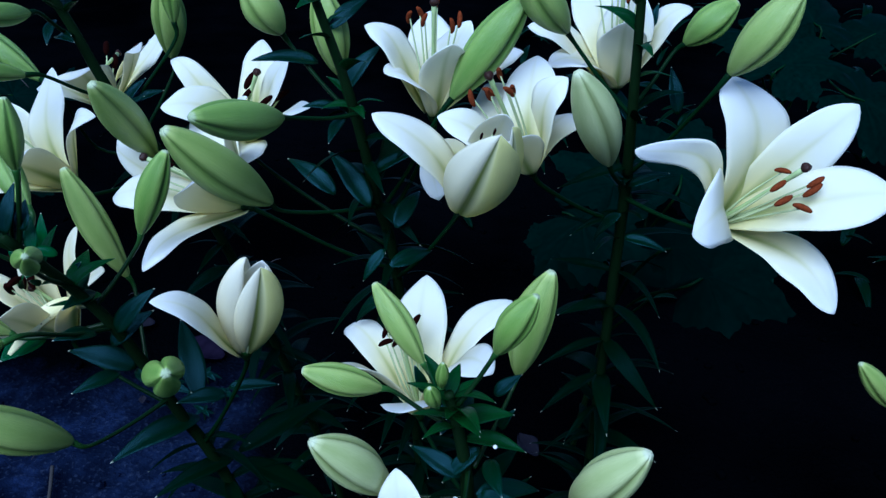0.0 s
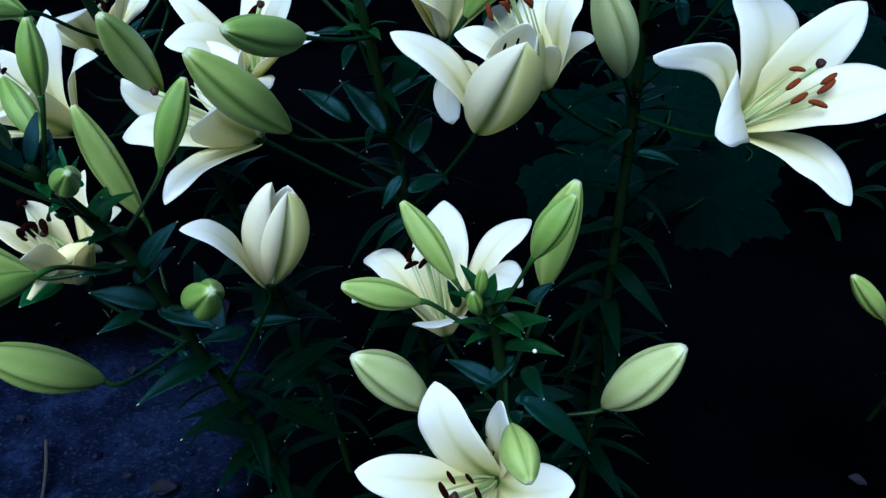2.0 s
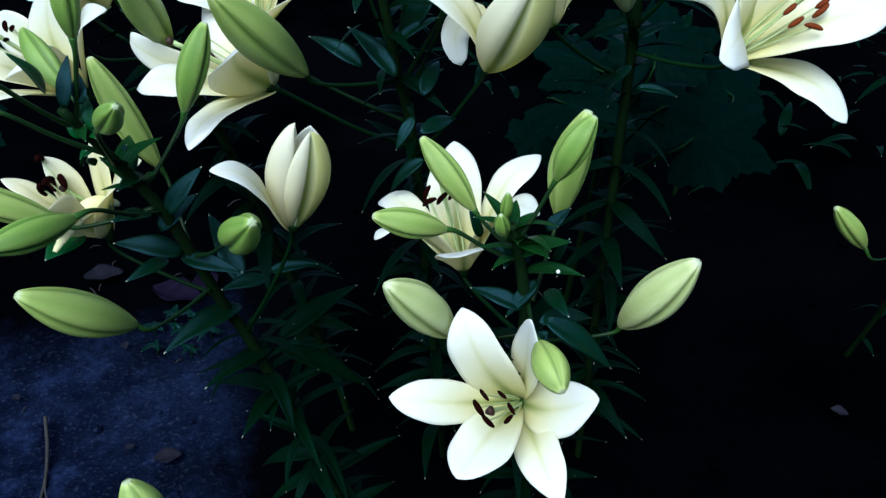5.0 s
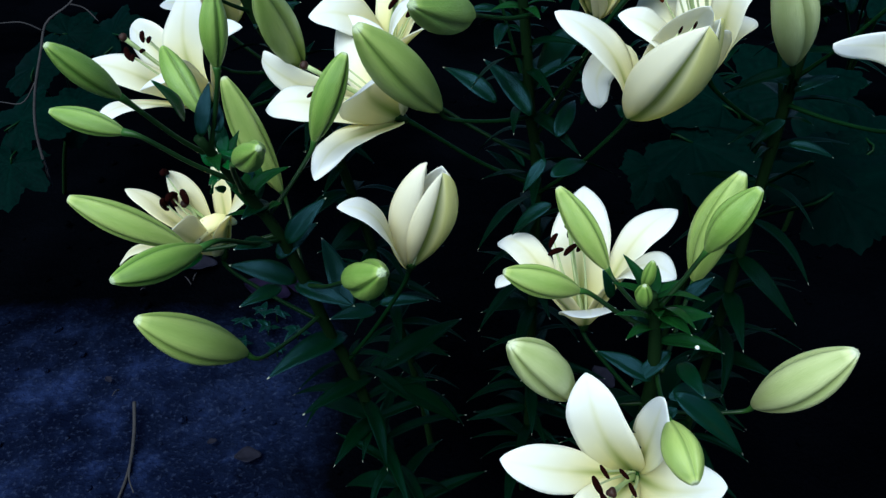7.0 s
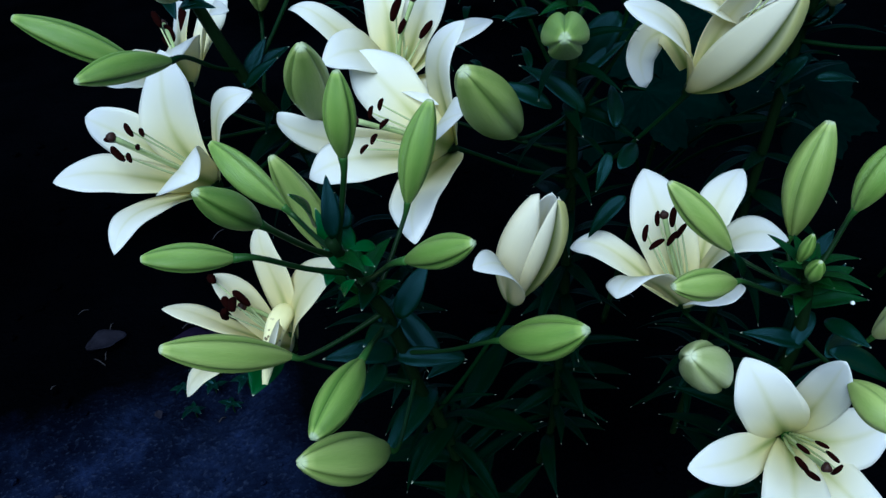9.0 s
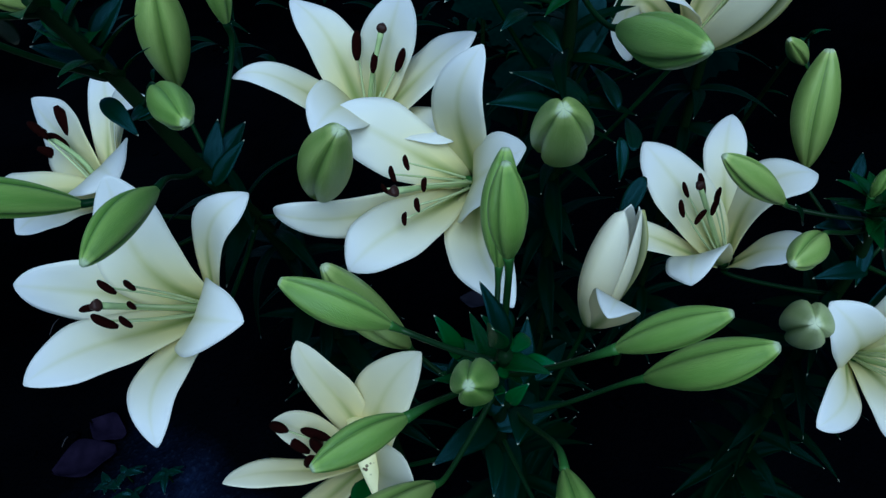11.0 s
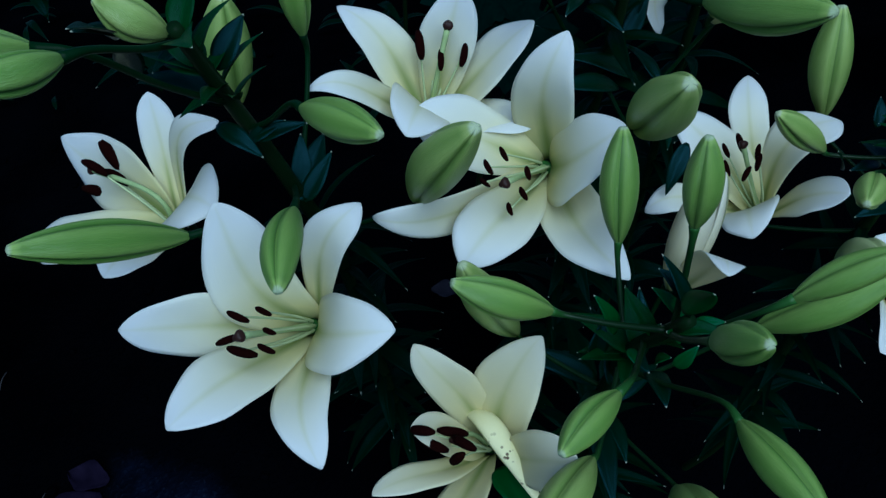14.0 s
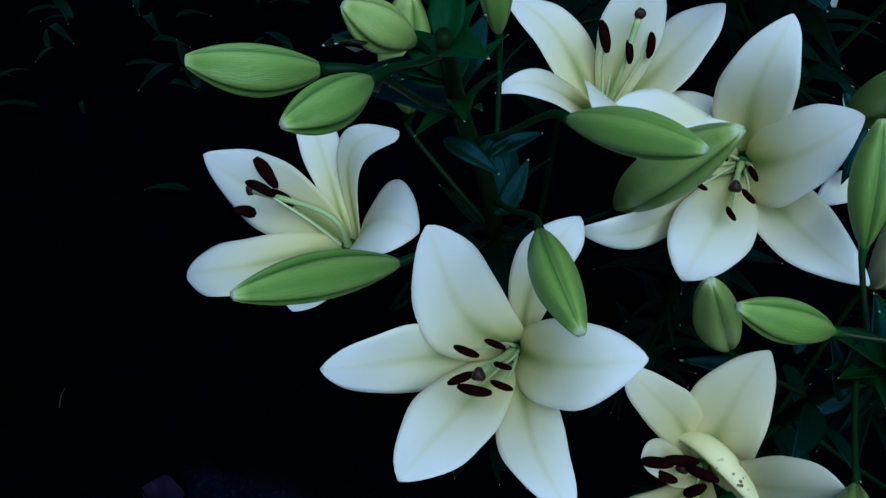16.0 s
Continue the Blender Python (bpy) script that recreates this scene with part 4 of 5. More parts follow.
# far left blossom
blossom(lily_b, (-0.283, 0.622, 0.804), (-0.019, -0.096, 0.995), [
    (7.5, 81.3, 0.1056, 0.0433, -15, -48, 0.007, 0.87, True), (-29.8, 54.5, 0.0803, 0.023, -13, 8, -0.005, 1.57, False),
    (-92.3, 40.0, 0.0683, 0.0247, 68, -6, 0.251, 1.43, False), (-169.8, 46.7, 0.0687, 0.0438, 69, 14, -0.005, 0.98, True),
    (43.3, 97.9, 0.0932, 0.0336, 44, -6, 0.142, 0.91, True), (112, 67, 0.056, 0.034, 40, 0, 0, 1.0, False)],
    0.066, MAROON, stigma=(-0.2880, 0.6740, 0.8330),
    stamens=[(-0.2742, 0.6734, 0.8312, -0.0027, -0.0168, -0.0128), (-0.2910, 0.6604, 0.8415, 0.0025, -0.0122, -0.0064), (-0.2857, 0.6575, 0.8308, 0.0029, -0.0129, -0.0066), (-0.2897, 0.6824, 0.8133, 0.0063, -0.0149, -0.0056), (-0.2812, 0.6509, 0.8001, 0.0038, -0.0084, -0.0031)])
# half open blossom, low: one petal folded out, the others still clasped
young = blossom(lily_a, (-0.1303, 0.3985, 0.7200), (0.204, -0.188, 0.961), [(70.5, 40.6, 0.0891, 0.0269, 51, -10, 0.05, 0.9, False)], 0.030, MAROON, cup=0.9, skin=PETAL_YOUNG, hang=0.1)
OUTSIDE = (PETAL_YOUNG, PETAL_IN)
RIBBED = (PETAL_RIBBED, PETAL_IN)
YOUNG_FOOT = (-0.1303, 0.3985, 0.7200)
YOUNG_TIP = (-0.1087, 0.3863, 0.7982)
clasped_petal(young, YOUNG_FOOT, (-0.1090, 0.3885, 0.7985), 0.0165, 290, (72, 72), OUTSIDE, squash=0.50)
clasped_petal(young, YOUNG_FOOT, (-0.1078, 0.3873, 0.7975), 0.0160, 30, (60, 60), OUTSIDE, squash=0.50)
clasped_petal(young, YOUNG_FOOT, (-0.1115, 0.3875, 0.8008), 0.0205, 180, (76, 84), OUTSIDE, squash=0.54, full=0.55, curl=0.14)
clasped_petal(young, YOUNG_FOOT, YOUNG_TIP, 0.0170, 80, (110, 42), RIBBED, 0.0010, 0.24, squash=0.62, full=0.76)
# half open blossom, high: open on one side
riper = blossom(lily_c, (0.0115, 0.4420, 0.8045), (0.256, -0.482, 0.838), [(44, 57, 0.088, 0.031, 35, 0, -0.03, 1.0, True)], 0.062, MAROON, cup=0.9, skin=PETAL_YOUNG, stigma=(0.0250, 0.4130, 0.8560),
                stamens=[(0.0215, 0.4010, 0.8735, 0.001, -0.001, 0.004), (0.0285, 0.4000, 0.8765, 0.001, -0.001, 0.004)])
strip_petal(riper, [(0.0137, 0.4501, 0.8143), (0.0089, 0.4677, 0.8304), (-0.0001, 0.4731, 0.8276), (-0.0062, 0.4724, 0.8148), (-0.0027, 0.4684, 0.7966)], 0.0200, (-0.1, -0.75, 0.6), OUTSIDE)
RIPE_FOOT = (0.0115, 0.4420, 0.8045)
clasped_petal(riper, RIPE_FOOT, (0.0335, 0.3960, 0.8850), 0.0180, 292, (50, 50), OUTSIDE, flare=0.002)
clasped_petal(riper, RIPE_FOOT, (0.0356, 0.3895, 0.8871), 0.0200, 62, (116, 14), RIBBED, 0.0002)
clasped_petal(riper, RIPE_FOOT, (0.0330, 0.3885, 0.8845), 0.0205, 112, (96, 66), RIBBED, 0.0012, 0.16, 0.0, 0.12, full=0.72)
# blossom behind the half open one
blossom(lily_e, (0.056, 0.446, 0.831), (-0.391, -0.223, 0.893), [
    (32, 50, 0.072, 0.042, 20, 0, 0, 1.0, True), (-11, 43, 0.063, 0.034, 60, 0, 0, 1.0, False),
    (138, 36, 0.07, 0.034, 30, 0, 0, 1.0, False), (72, 74, 0.081, 0.042, 20, 0, 0, 1.0, True),
    (-120, 30, 0.054, 0.034, 30, 0, 0, 1.0, False), (27, 96, 0.06, 0.042, 20, 0, 0, 1.0, True)],
    0.075, RUST)
# trumpet blossom high in the middle
blossom(lily_c, (-0.007, 0.491, 0.851), (0.020, -0.099, 0.995), [
    (53, 44, 0.072, 0.034, 60, 0, 0, 1.0, False), (108, 44, 0.05, 0.042, 50, 0, 0, 1.0, True),
    (-68, 26, 0.065, 0.042, 20, 0, 0, 1.0, True), (-9, 60, 0.085, 0.034, 20, 0, 0, 1.0, False),
    (-73, 66, 0.076, 0.034, 50, 0, 0, 1.0, False), (-168, 26, 0.067, 0.034, 20, 0, 0, 1.0, False)],
    0.075, RUST)
# trumpet blossom high on the right
blossom(lily_e, (0.117, 0.505, 0.865), (-0.050, -0.099, 0.994), [
    (133, 65, 0.055, 0.042, 55, 0, 0, 1.0, True), (-53, 45, 0.068, 0.034, 60, 0, 0, 1.0, False),
    (93, 61, 0.072, 0.034, 50, 0, 0, 1.0, False), (35, 60, 0.089, 0.042, 20, 0, 0, 1.0, True),
    (-16, 15, 0.064, 0.042, 20, 0, 0, 1.0, True), (-157, 22, 0.057, 0.034, 20, 0, 0, 1.0, False)],
    0.075, RUST)

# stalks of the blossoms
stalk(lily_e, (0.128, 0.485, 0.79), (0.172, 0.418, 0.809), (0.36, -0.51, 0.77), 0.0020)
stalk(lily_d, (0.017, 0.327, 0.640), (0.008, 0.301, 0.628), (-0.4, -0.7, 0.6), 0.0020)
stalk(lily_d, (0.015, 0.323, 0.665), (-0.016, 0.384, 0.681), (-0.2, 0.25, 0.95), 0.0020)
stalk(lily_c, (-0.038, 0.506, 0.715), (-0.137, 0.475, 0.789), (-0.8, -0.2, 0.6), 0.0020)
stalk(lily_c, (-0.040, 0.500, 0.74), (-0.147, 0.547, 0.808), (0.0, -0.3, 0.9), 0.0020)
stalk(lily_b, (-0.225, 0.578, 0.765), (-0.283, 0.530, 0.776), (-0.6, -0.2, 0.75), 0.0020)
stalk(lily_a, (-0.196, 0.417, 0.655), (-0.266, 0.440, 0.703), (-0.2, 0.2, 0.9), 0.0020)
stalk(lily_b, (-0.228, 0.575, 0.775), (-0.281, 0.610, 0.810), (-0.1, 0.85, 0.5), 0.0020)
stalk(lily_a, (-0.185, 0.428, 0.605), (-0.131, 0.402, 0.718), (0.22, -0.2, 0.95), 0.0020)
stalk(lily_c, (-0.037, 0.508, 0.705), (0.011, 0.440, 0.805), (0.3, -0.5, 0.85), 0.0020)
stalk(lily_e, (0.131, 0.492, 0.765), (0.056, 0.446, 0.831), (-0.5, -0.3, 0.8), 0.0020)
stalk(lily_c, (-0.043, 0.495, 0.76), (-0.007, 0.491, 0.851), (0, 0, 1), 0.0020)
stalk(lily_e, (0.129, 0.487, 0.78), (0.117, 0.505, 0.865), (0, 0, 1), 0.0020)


# ---- buds ----
bud(lily_a, (-0.2197, 0.3595, 0.8730), (-0.2147, 0.3600, 0.9124), 0.0151, BUD_GREEN, (-0.232, 0.359, 0.825))
bud(lily_a, (-0.1847, 0.4067, 0.8069), (-0.1626, 0.4161, 0.8581), 0.0197, BUD_GREEN, (-0.216, 0.387, 0.765))
bud(lily_a, (-0.2477, 0.4056, 0.8260), (-0.2731, 0.4349, 0.8560), 0.0180, BUD_GREEN, (-0.231, 0.361, 0.822))
bud(lily_a, (-0.220, 0.448, 0.748), (-0.246, 0.453, 0.829), 0.0227, BUD_PALE, (-0.201, 0.404, 0.700))
bud(lily_a, (-0.2607, 0.3349, 0.8691), (-0.2780, 0.3153, 0.9028), 0.0151, BUD_GREEN, (-0.231, 0.362, 0.820))
bud(lily_a, (-0.2754, 0.3610, 0.8372), (-0.3128, 0.3634, 0.8491), 0.0145, BUD_GREEN, (-0.227, 0.373, 0.800))
bud(lily_a, (-0.2667, 0.3778, 0.7529), (-0.3236, 0.3713, 0.7910), 0.0212, BUD_PALE, (-0.211, 0.392, 0.750))
bud(lily_a, (-0.2359, 0.3256, 0.7871), (-0.2655, 0.2825, 0.7987), 0.0192, BUD_GREEN, (-0.210, 0.393, 0.745))
bud(lily_a, (-0.2323, 0.3473, 0.6908), (-0.2757, 0.3131, 0.7484), 0.0294, BUD_PALE, (-0.196, 0.415, 0.665))
bud(lily_a, (-0.1610, 0.3410, 0.7525), (-0.1376, 0.2935, 0.7938), 0.0237, BUD_GREEN, (-0.201, 0.404, 0.700), (0, 0, 0), 0.13)
bud(lily_a, (-0.2074, 0.3230, 0.8389), (-0.1870, 0.2920, 0.8636), 0.0149, BUD_GREEN, (-0.224, 0.377, 0.790), (0, 0, 0), 0.13)
bud(lily_c, (-0.091, 0.410, 0.881), (-0.121, 0.348, 0.907), 0.0240, BUD_GREEN, (-0.050, 0.465, 0.862))
bud(lily_c, (-0.110, 0.434, 0.814), (-0.152, 0.391, 0.882), 0.0313, BUD_PALE, (-0.047, 0.485, 0.783))
bud(lily_b, (-0.208, 0.511, 0.811), (-0.216, 0.457, 0.884), 0.0280, BUD_PALE, (-0.222, 0.575, 0.770))
bud(lily_d, (-0.012, 0.356, 0.747), (-0.041, 0.380, 0.789), 0.0190, BUD_PALE, (0.006, 0.316, 0.742))
bud(lily_d, (-0.034, 0.323, 0.757), (-0.076, 0.319, 0.774), 0.0190, BUD_PALE, (0.005, 0.316, 0.735))
bud(lily_d, (0.047, 0.371, 0.726), (0.064, 0.379, 0.798), 0.0280, BUD_PALE, (0.018, 0.318, 0.700))
bud(lily_d, (0.028, 0.316, 0.788), (0.047, 0.315, 0.826), 0.0190, BUD_GREEN, (0.008, 0.312, 0.755))
bud(lily_d, (-0.033, 0.321, 0.677), (-0.072, 0.303, 0.737), 0.0300, BUD_WHITE, (0.014, 0.322, 0.670))
bud(lily_d, (0.079, 0.319, 0.670), (0.111, 0.295, 0.736), 0.0310, BUD_WHITE, (0.016, 0.325, 0.660))
bud(lily_d, (0.012, 0.275, 0.705), (0.017, 0.239, 0.700), 0.0225, BUD_PALE, (0.015, 0.318, 0.700))
bud(lily_e, (0.103, 0.436, 0.840), (0.073, 0.406, 0.909), 0.0285, BUD_WHITE, (0.128, 0.485, 0.800))
bud(lily_c, (0.006, 0.467, 0.871), (0.051, 0.473, 0.933), 0.0280, BUD_GREEN, (-0.046, 0.490, 0.775))
bud(lily_e, (0.076, 0.474, 0.911), (0.045, 0.458, 0.953), 0.0260, BUD_PALE, (0.120, 0.465, 0.860))
bud(lily_e, (0.153, 0.485, 0.900), (0.181, 0.483, 0.927), 0.0230, BUD_GREEN, (0.119, 0.463, 0.865))
bud(lily_e, (0.163, 0.426, 0.901), (0.190, 0.418, 0.950), 0.0270, BUD_PALE, (0.127, 0.480, 0.810))
bud(lily_b, (-0.220, 0.618, 0.848), (-0.212, 0.606, 0.912), 0.0290, BUD_PALE, (-0.238, 0.565, 0.800))
bud(lily_b, (-0.198, 0.572, 0.889), (-0.193, 0.570, 0.938), 0.0170, BUD_GREEN, (-0.243, 0.558, 0.825))
bud(lily_c, (-0.104, 0.498, 0.903), (-0.123, 0.492, 0.936), 0.0270, BUD_PALE, (-0.060, 0.470, 0.860))
bud(lily_c, (-0.071, 0.515, 0.870), (-0.081, 0.520, 0.928), 0.0270, BUD_PALE, (-0.050, 0.500, 0.800))
bud(lily_f, (0.431, 0.548, 0.528), (0.384, 0.549, 0.583), 0.0240, BUD_PALE, (0.550, 0.600, 0.480))
bud(lily_b, (-0.304, 0.565, 0.848), (-0.365, 0.584, 0.889), 0.0210, BUD_GREEN, (-0.230, 0.575, 0.780), (-0.030, 0.030, -0.030))
bud(lily_b, (-0.282, 0.507, 0.872), (-0.326, 0.467, 0.889), 0.0175, BUD_GREEN, (-0.246, 0.556, 0.835))
bud(lily_b, (-0.265, 0.501, 0.915), (-0.275, 0.450, 0.927), 0.0165, BUD_GREEN, (-0.262, 0.549, 0.885))
bud(lily_b, (-0.277, 0.550, 0.943), (-0.291, 0.563, 0.964), 0.0180, BUD_PALE, (-0.270, 0.541, 0.925))
bud(lily_b, (-0.328, 0.538, 0.972), (-0.352, 0.559, 0.987), 0.0150, BUD_GREEN, (-0.267, 0.546, 0.905))
bud(lily_b, (-0.328, 0.521, 0.973), (-0.358, 0.522, 0.982), 0.0140, BUD_GREEN, (-0.278, 0.535, 0.945))
bud(lily_d, (-0.001, 0.316, 0.764), (0.000, 0.312, 0.785), 0.0080, BUD_GREEN, (0.004, 0.316, 0.750))
bud(lily_d, (-0.003, 0.304, 0.762), (-0.007, 0.297, 0.781), 0.0100, BUD_GREEN, (0.004, 0.314, 0.750))
bud(lily_a, (-0.194, 0.188, 0.684), (-0.201, 0.197, 0.721), 0.0220, BUD_PALE, (-0.180, 0.300, 0.480))


# ---- broad-leaved plants behind the lilies ----
RIGHT_LEAVES = (((0.241, 0.588, 0.654), 0.085, 20), ((0.144, 0.696, 0.649), 0.080, -40), ((0.254, 0.740, 0.680), 0.085, 60), ((0.183, 0.739, 0.670), 0.070, 150), ((0.227, 0.752, 0.608), 0.075, -100), ((0.183, 0.528, 0.720), 0.040, 10), ((0.140, 0.794, 0.566), 0.060, -60), ((0.356, 0.758, 0.619), 0.070, 80))
FAR_LEAVES = (((0.454, 1.001, 0.712), 0.090, 30), ((0.518, 0.904, 0.699), 0.090, -30), ((0.542, 1.137, 0.730), 0.090, 100), ((0.663, 1.182, 0.700), 0.090, 10), ((0.448, 1.119, 0.719), 0.080, -60))
LEFT_LEAVES = (((-0.752, 1.059, 0.508), 0.085, 30), ((-0.707, 1.139, 0.493), 0.080, -20), ((-0.797, 1.226, 0.525), 0.085, 90), ((-0.742, 0.984, 0.476), 0.070, -80), ((-0.700, 1.339, 0.541), 0.080, 140), ((-0.788, 1.354, 0.536), 0.080, 10))


def lobed_shape(size, seed):
    """A leaf of five toothed lobes round the origin, stalk end towards -y, upper face to +z, with sunken veins."""
    rng = random.Random(seed)
    k, rings = 120, 9
    lobes = [(math.pi / 2 + d + rng.uniform(-0.06, 0.06), r * rng.uniform(0.92, 1.06)) for d, r in ((0, 1.0), (0.95, 0.9), (-0.95, 0.9), (1.9, 0.72), (-1.9, 0.72))]

    def away(a, b):
        return abs((a - b + math.pi) % (2 * math.pi) - math.pi)

    rim, vein = [], []
    for i in range(k):
        a = 2 * math.pi * i / k
        reach = max(r * (0.60 + 0.40 * math.exp(-((away(a, c) / 0.34) ** 2))) for c, r in lobes)
        cleft = 1 - 0.75 * math.exp(-((away(a, 1.5 * math.pi) / 0.24) ** 2))
        teeth = 1 + 0.07 * (1 - 2 * abs((i * 0.25) % 1.0 - 0.5)) + rng.uniform(-0.015, 0.015)
        rim.append(size * reach * cleft * teeth)
        vein.append(max(math.exp(-((away(a, c) / 0.07) ** 2)) for c, _ in lobes))
    verts, uv, faces = [], [], []
    ph = rng.uniform(0, 6)
    for side in (1, -1):
        for r in range(rings):
            f = r / (rings - 1)
            for i in range(k):
                a = 2 * math.pi * i / k
                d = rim[i] * f
                z = -0.22 * d * d / size + size * (-0.035 * vein[i] * f * (1 - f) * 2 + 0.05 * f * math.sin(3 * a + ph) + 0.02 * f * f * math.sin(11 * a + ph))
                verts.append((d * math.cos(a), d * math.sin(a), z + side * 0.003 * size * (1 - f)))
                uv.append((0.5 + 0.4 * f * math.sin(a), 0.5 + 0.45 * f * math.cos(a)))
    n = rings * k
    for r in range(rings - 1):
        for i in range(k):
            a, b, c, d = r * k + i, r * k + (i + 1) % k, (r + 1) * k + (i + 1) % k, (r + 1) * k + i
            faces += [(a, d, c, b), (n + a, n + b, n + c, n + d)]
    return np.array(verts), faces, uv, None


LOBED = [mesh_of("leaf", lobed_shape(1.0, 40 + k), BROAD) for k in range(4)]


def broad_plant(foot, leaves, seed, label):
    rng = random.Random(seed)
    plant = thing("broad_leaved_plant", foot, label, "garden plant", "broad-leaved plants behind the lilies")
    mean = np.mean([l[0] for l in leaves], axis=0)
    way = spline([foot, (np.asarray(foot) * 0.55 + mean * 0.45) + (0, 0.02, 0), mean + (0, 0.06, -0.04)], 24)
    part("stem", tube(way, [0.005, 0.004, 0.0025], 8), STEM, plant, origin=foot)
    for place, size, turn in leaves:
        place = np.asarray(place)
        up = unit((rng.uniform(-0.35, 0.35), rng.uniform(-0.75, -0.15), 1.0))
        y = unit(np.cross(up, (math.sin(radians(turn)), -math.cos(radians(turn)), 0.1)))
        x = np.cross(y, up)
        m = Matrix(((x[0], y[0], up[0], 0), (x[1], y[1], up[1], 0), (x[2], y[2], up[2], 0), (0, 0, 0, 1)))
        ob = new("leaf", LOBED[rng.randrange(4)])
        ob.parent = plant
        ob.matrix_basis = Matrix.Translation(Vector(place) - ORIGIN[plant]) @ m @ Matrix.Diagonal((size, size, size, 1))
        root = way[min(23, int(24 * rng.uniform(0.55, 0.95)))]
        heel = place - y * size * 0.3
        part("leaf_stalk", tube(spline([root, (root + heel) / 2 + (0, 0, 0.015), heel - up * 0.002, place], 12), [0.0022, 0.0016, 0.0014], 6), SHADED_STALK, plant, origin=root)
    return plant


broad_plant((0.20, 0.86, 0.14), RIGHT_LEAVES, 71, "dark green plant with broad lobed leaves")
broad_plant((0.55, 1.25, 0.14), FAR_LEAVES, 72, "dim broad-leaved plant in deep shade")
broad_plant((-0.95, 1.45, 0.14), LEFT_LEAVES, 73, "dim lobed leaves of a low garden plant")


# ---- low undergrowth, too dense to count ----
def undergrowth():
    rng = random.Random(91)
    base = [(np.asarray(s[0]), s[1], np.asarray(s[2])) for s in (leaf_shape(1.0, 0.18, 0.6, 0.3, 50), leaf_shape(1.0, 0.22, 0.9, 0.3, 51))]
    verts, faces, uvs, count = [], [], [], 0
    for k in range(230):
        x, y = rng.uniform(0.05, 1.6), rng.uniform(1.2, 3.0)
        if x < 0.15 and y < 1.5:
            continue
        if x > 0.12 and y < 1.15:
            continue
        z = soil_height(x, y) + rng.uniform(0.0, 0.30) * (0.5 + 0.5 * noise.noise(Vector((x * 2, y * 2, 5))))
        turn, size = rng.uniform(0, 6.28), rng.uniform(0.06, 0.12)
        way = unit((math.cos(turn), math.sin(turn), rng.uniform(0.0, 1.2)))
        xa = unit(np.cross(way, (0, 0, 1)))
        m = np.array((xa, way, np.cross(xa, way))).T * size
        v, f, u = base[k % 2]
        verts.append(v @ m.T + (x, y, z))
        faces += [tuple(i + count for i in face) for face in f]
        uvs.append(u)
        count += len(v)
    ob = part("undergrowth", (np.concatenate(verts), faces, np.concatenate(uvs), None), SHADED_LEAF, None, origin=(0, 0, 0))
    tagged(ob, "low dark green leaves in deep shade on the soil", "undergrowth", kind="stuff")


undergrowth()


# ---- small things on the soil ----
def on_soil(x, y, lift=0.0):
    return np.array((x, y, soil_height(x, y) + lift))


def dry_leaf(x, y, size, turn, label):
    rng = random.Random(repr((x, y)))
    n, m = 11, 8
    grid = np.zeros((n, m, 3))
    for i in range(n):
        s = i / (n - 1)
        half = size * 0.36 * math.sin(math.pi * min(1, 0.04 + 0.95 * s)) ** 0.7
        for j in range(m):
            v = -1 + 2 * j / (m - 1)
            h = half * (1 + 0.12 * math.sin(9 * s + 3 * v))
            px, py = h * v, size * (s - 0.5)
            pz = 0.010 + size * (0.18 * v * v * s + 0.10 * math.sin(4 * s + rng.random() * 0.3) * abs(v) + 0.12 * s * s)
            c, q = math.cos(turn), math.sin(turn)
            grid[i, j] = on_soil(x, y) + (c * px - q * py, q * px + c * py, pz)
    leaf_thing = part("dry_leaf", shell(grid[:, ::-1], 0.0008), PINK if "pink" in label else DRY, None)
    tagged(leaf_thing, label, "dry leaf", "dry leaves on the soil")


for x, y, size, turn, label in (
    (-0.433, 1.082, 0.085, 1.3, "curled pinkish-brown dry leaf on the soil"), (-0.569, 1.145, 0.065, 1.9, "pale crumpled dry leaf on the soil"),
    (-0.385, 1.11, 0.06, 0.4, "curled pinkish-brown dry leaf on the soil"), (-0.389, 0.704, 0.036, 1.8, "small brown dry leaf on the soil"),
    (-0.498, 0.958, 0.016, 0.2, "tiny pale flake of dry leaf on the soil"), (0.557, 0.637, 0.024, 1.1, "small pale dry blade on the soil"),
    (-0.64, 0.86, 0.014, 0.9, "tiny pale flake of dry leaf on the soil"), (-0.45, 0.74, 0.014, 2.1, "tiny pale flake of dry leaf on the soil"),
    (0.13, 0.85, 0.045, 0.6, "small brown dry leaf on the soil")):
    dry_leaf(x, y, size, turn, label)


def stick(name, points, thick, label, branches=()):
    way = spline(points, 24)
    ob = part(name, tube(way, [thick, thick * 0.9, thick * 0.5], 7), TWIG, None, origin=points[0])
    tagged(ob, label, "twig")
    for i, b in enumerate(branches):
        part("side_twig", tube(spline([way[b[0]], *b[1]], 10), [thick * 0.6, thick * 0.3], 6), TWIG, ob, origin=way[b[0]])


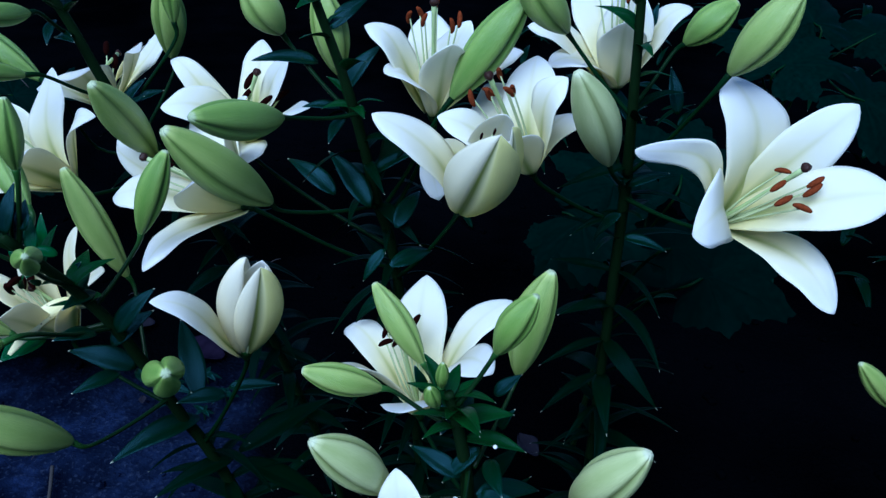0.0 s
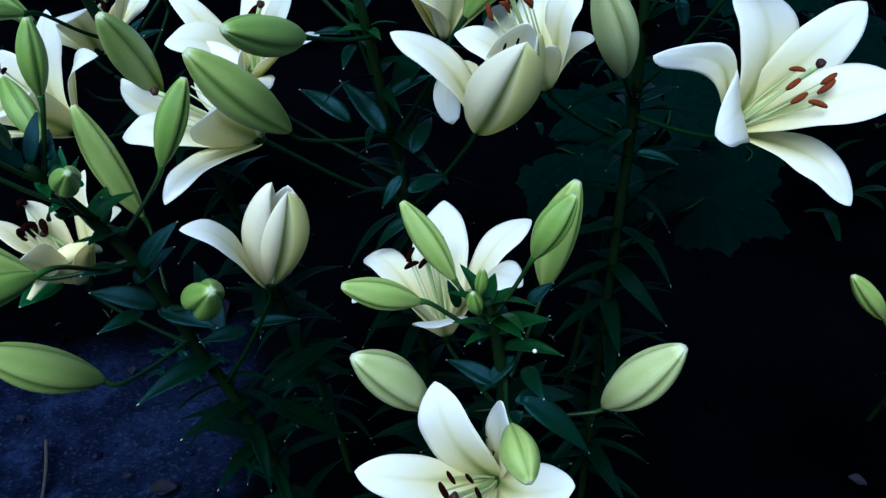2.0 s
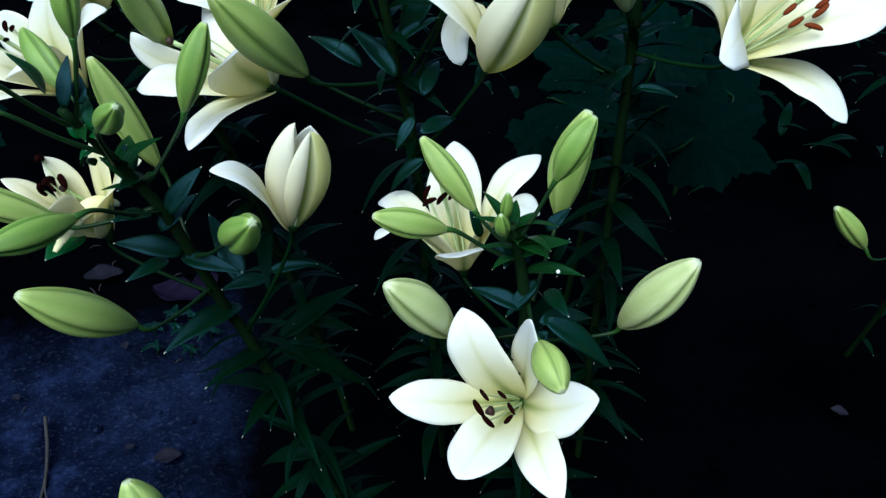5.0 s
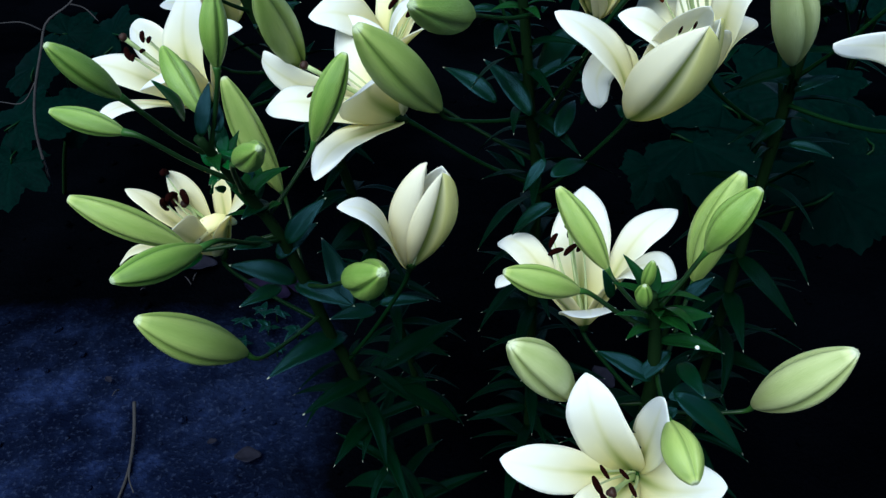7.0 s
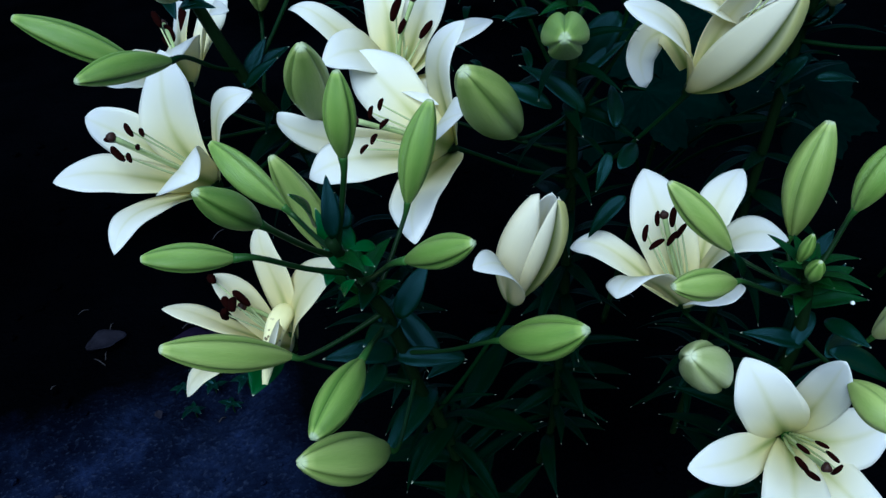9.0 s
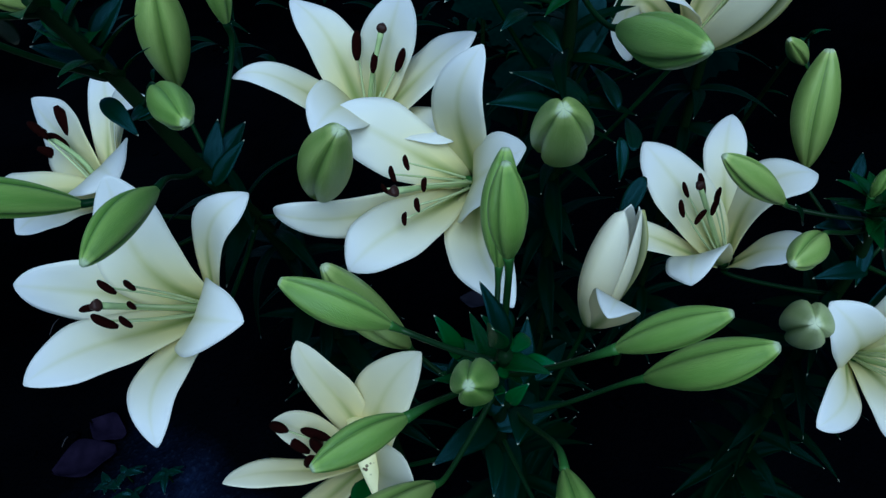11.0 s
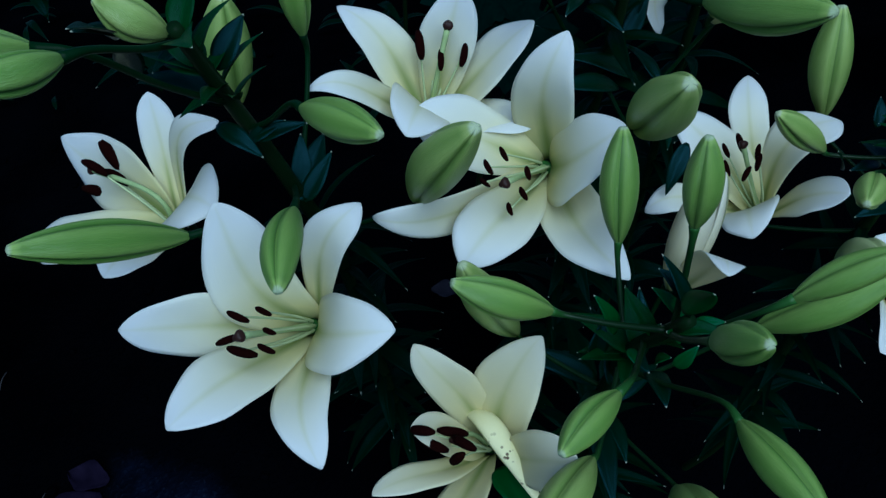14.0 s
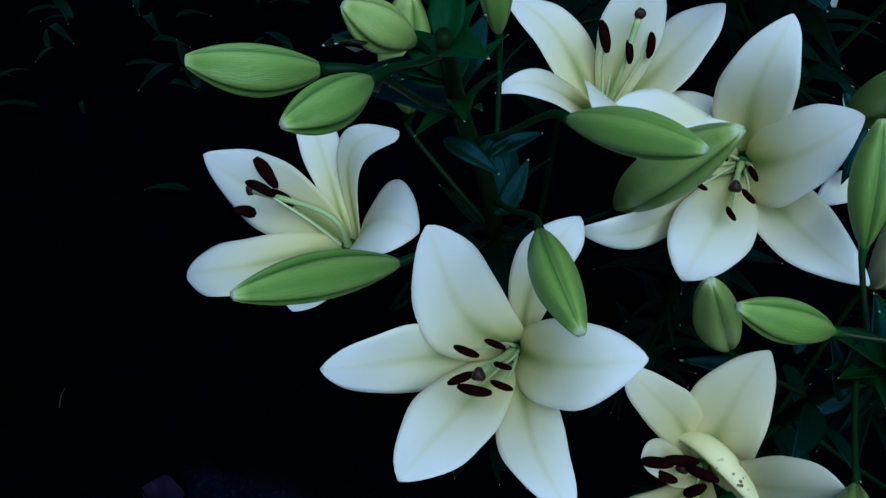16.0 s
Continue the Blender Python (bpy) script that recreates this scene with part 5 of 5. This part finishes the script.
stick("twig", [on_soil(-0.580, 0.805, 0.02), on_soil(-0.566, 0.75, 0.012), on_soil(-0.552, 0.68, 0.008), on_soil(-0.548, 0.58, 0.006)], 0.0028,
      "thin dry forked twig lying on the soil", [(13, [on_soil(-0.545, 0.67, 0.01), on_soil(-0.53, 0.645, 0.012)])])
stick("bare_shoot", [(-0.697, 0.988, 0.435), (-0.701, 1.003, 0.512), (-0.694, 1.020, 0.566), (-0.676, 1.042, 0.624), (-0.665, 1.060, 0.658), (-0.630, 1.073, 0.681), (-0.609, 1.092, 0.710)], 0.0022, "bare pale thin shoot in front of dim leaves", [(14, [(-0.692, 1.047, 0.663), (-0.726, 1.051, 0.661)]), (9, [(-0.713, 1.017, 0.557), (-0.748, 1.021, 0.557)]), (19, [(-0.614, 1.078, 0.671), (-0.596, 1.070, 0.655)])])


def straw(x, y, size, turn, rise):
    d = np.array((math.cos(turn), math.sin(turn), 0.0))
    a, b = on_soil(x, y, 0.001), on_soil(x + d[0] * size, y + d[1] * size, 0.002 + rise)
    ob = part("dry_straw", tube(spline([a, (a + b) / 2 + (0, 0, 0.004), b], 8), [0.0009, 0.0010, 0.0005], 5), STRAW, None, origin=a)
    tagged(ob, "short pale bit of dry straw on the soil", "straw", "bits of straw on the soil")


_rng = random.Random(23)
for k in range(9):
    straw(_rng.uniform(-0.75, -0.34), _rng.uniform(0.80, 1.40), _rng.uniform(0.012, 0.034), _rng.uniform(0, 6.28), _rng.uniform(0, 0.008))
for k in range(3):
    straw(_rng.uniform(0.15, 0.60), _rng.uniform(0.60, 1.10), _rng.uniform(0.010, 0.024), _rng.uniform(0, 6.28), _rng.uniform(0, 0.006))


def seedling(x, y, seed):
    rng = random.Random(seed)
    place = on_soil(x, y)
    plant = thing("seedling", place, "tiny green seedling on the bare soil", "seedling", "seedlings on the soil")
    part("stem", tube(spline([place - (0, 0, 0.004), place + (0, 0, 0.012), place + (0.002, 0, 0.022)], 6), [0.0012, 0.0008], 6), STALK, plant, origin=place)
    for k in range(5):
        turn = k * 1.3 + rng.uniform(-0.3, 0.3)
        leaf(plant, place + (0, 0, 0.014 + 0.002 * k), (math.cos(turn), math.sin(turn), rng.uniform(0, 0.6)), rng.uniform(0.016, 0.028), TUFTS, rng)


for i, (x, y) in enumerate(((-0.444, 0.936), (-0.41, 0.97), (-0.455, 0.985), (-0.39, 0.93), (-0.40, 1.00), (-0.36, 0.96), (-0.425, 1.01))):
    seedling(x, y, 300 + i)


def clods():
    rng = random.Random(17)
    bm = bmesh.new()
    for k in range(420):
        x, y = rng.uniform(-1.3, 0.9), rng.uniform(0.35, 2.0)
        r = rng.uniform(0.003, 0.010)
        made = bmesh.ops.create_icosphere(bm, subdivisions=1, radius=r)
        for v in made["verts"]:
            v.co *= 1 + 0.35 * noise.noise(v.co * 180 + Vector((k, 0, 0)))
            v.co.z *= 0.7
            v.co += Vector((x, y, soil_height(x, y) + r * 0.3))
    me = bpy.data.meshes.new("clods")
    bm.to_mesh(me)
    bm.free()
    me.materials.append(SOIL)
    tagged(new("soil_clods", me), "small dark crumbs of soil", "soil crumbs", kind="stuff")


clods()

# white speck on a leaf of the front plant
leaf(lily_d, (0.012, 0.316, 0.725), (0.9, -0.15, 0.05), 0.036, BRACTS, random.Random(5))
spot_ball = tube(spline([(0.0285, 0.3015, 0.7335), (0.0285, 0.3012, 0.7345), (0.0285, 0.301, 0.7358)], 5), [0.0008, 0.0014, 0.0005], 8)
part("speck", spot_ball, SPECK, lily_d, "tiny white drop on a leaf")

# ---- low wall behind the viewer, unseen and added only to shade the soil ----
bm = bmesh.new()
bmesh.ops.create_cube(bm, size=1.0)
for v in bm.verts:
    v.co = Vector((v.co.x * 9.0, -0.80 + v.co.y * 0.2, WALL / 2 + v.co.z * WALL))
me = bpy.data.meshes.new("shade_wall")
bm.to_mesh(me)
bm.free()
me.materials.append(plain("wall_render", (0.16, 0.15, 0.14), (0.24, 0.23, 0.21), 30.0, 0.9))
tagged(new("shade_wall", me), "plain low wall, unseen, added behind the viewer to shade the soil", "wall", kind="structure")
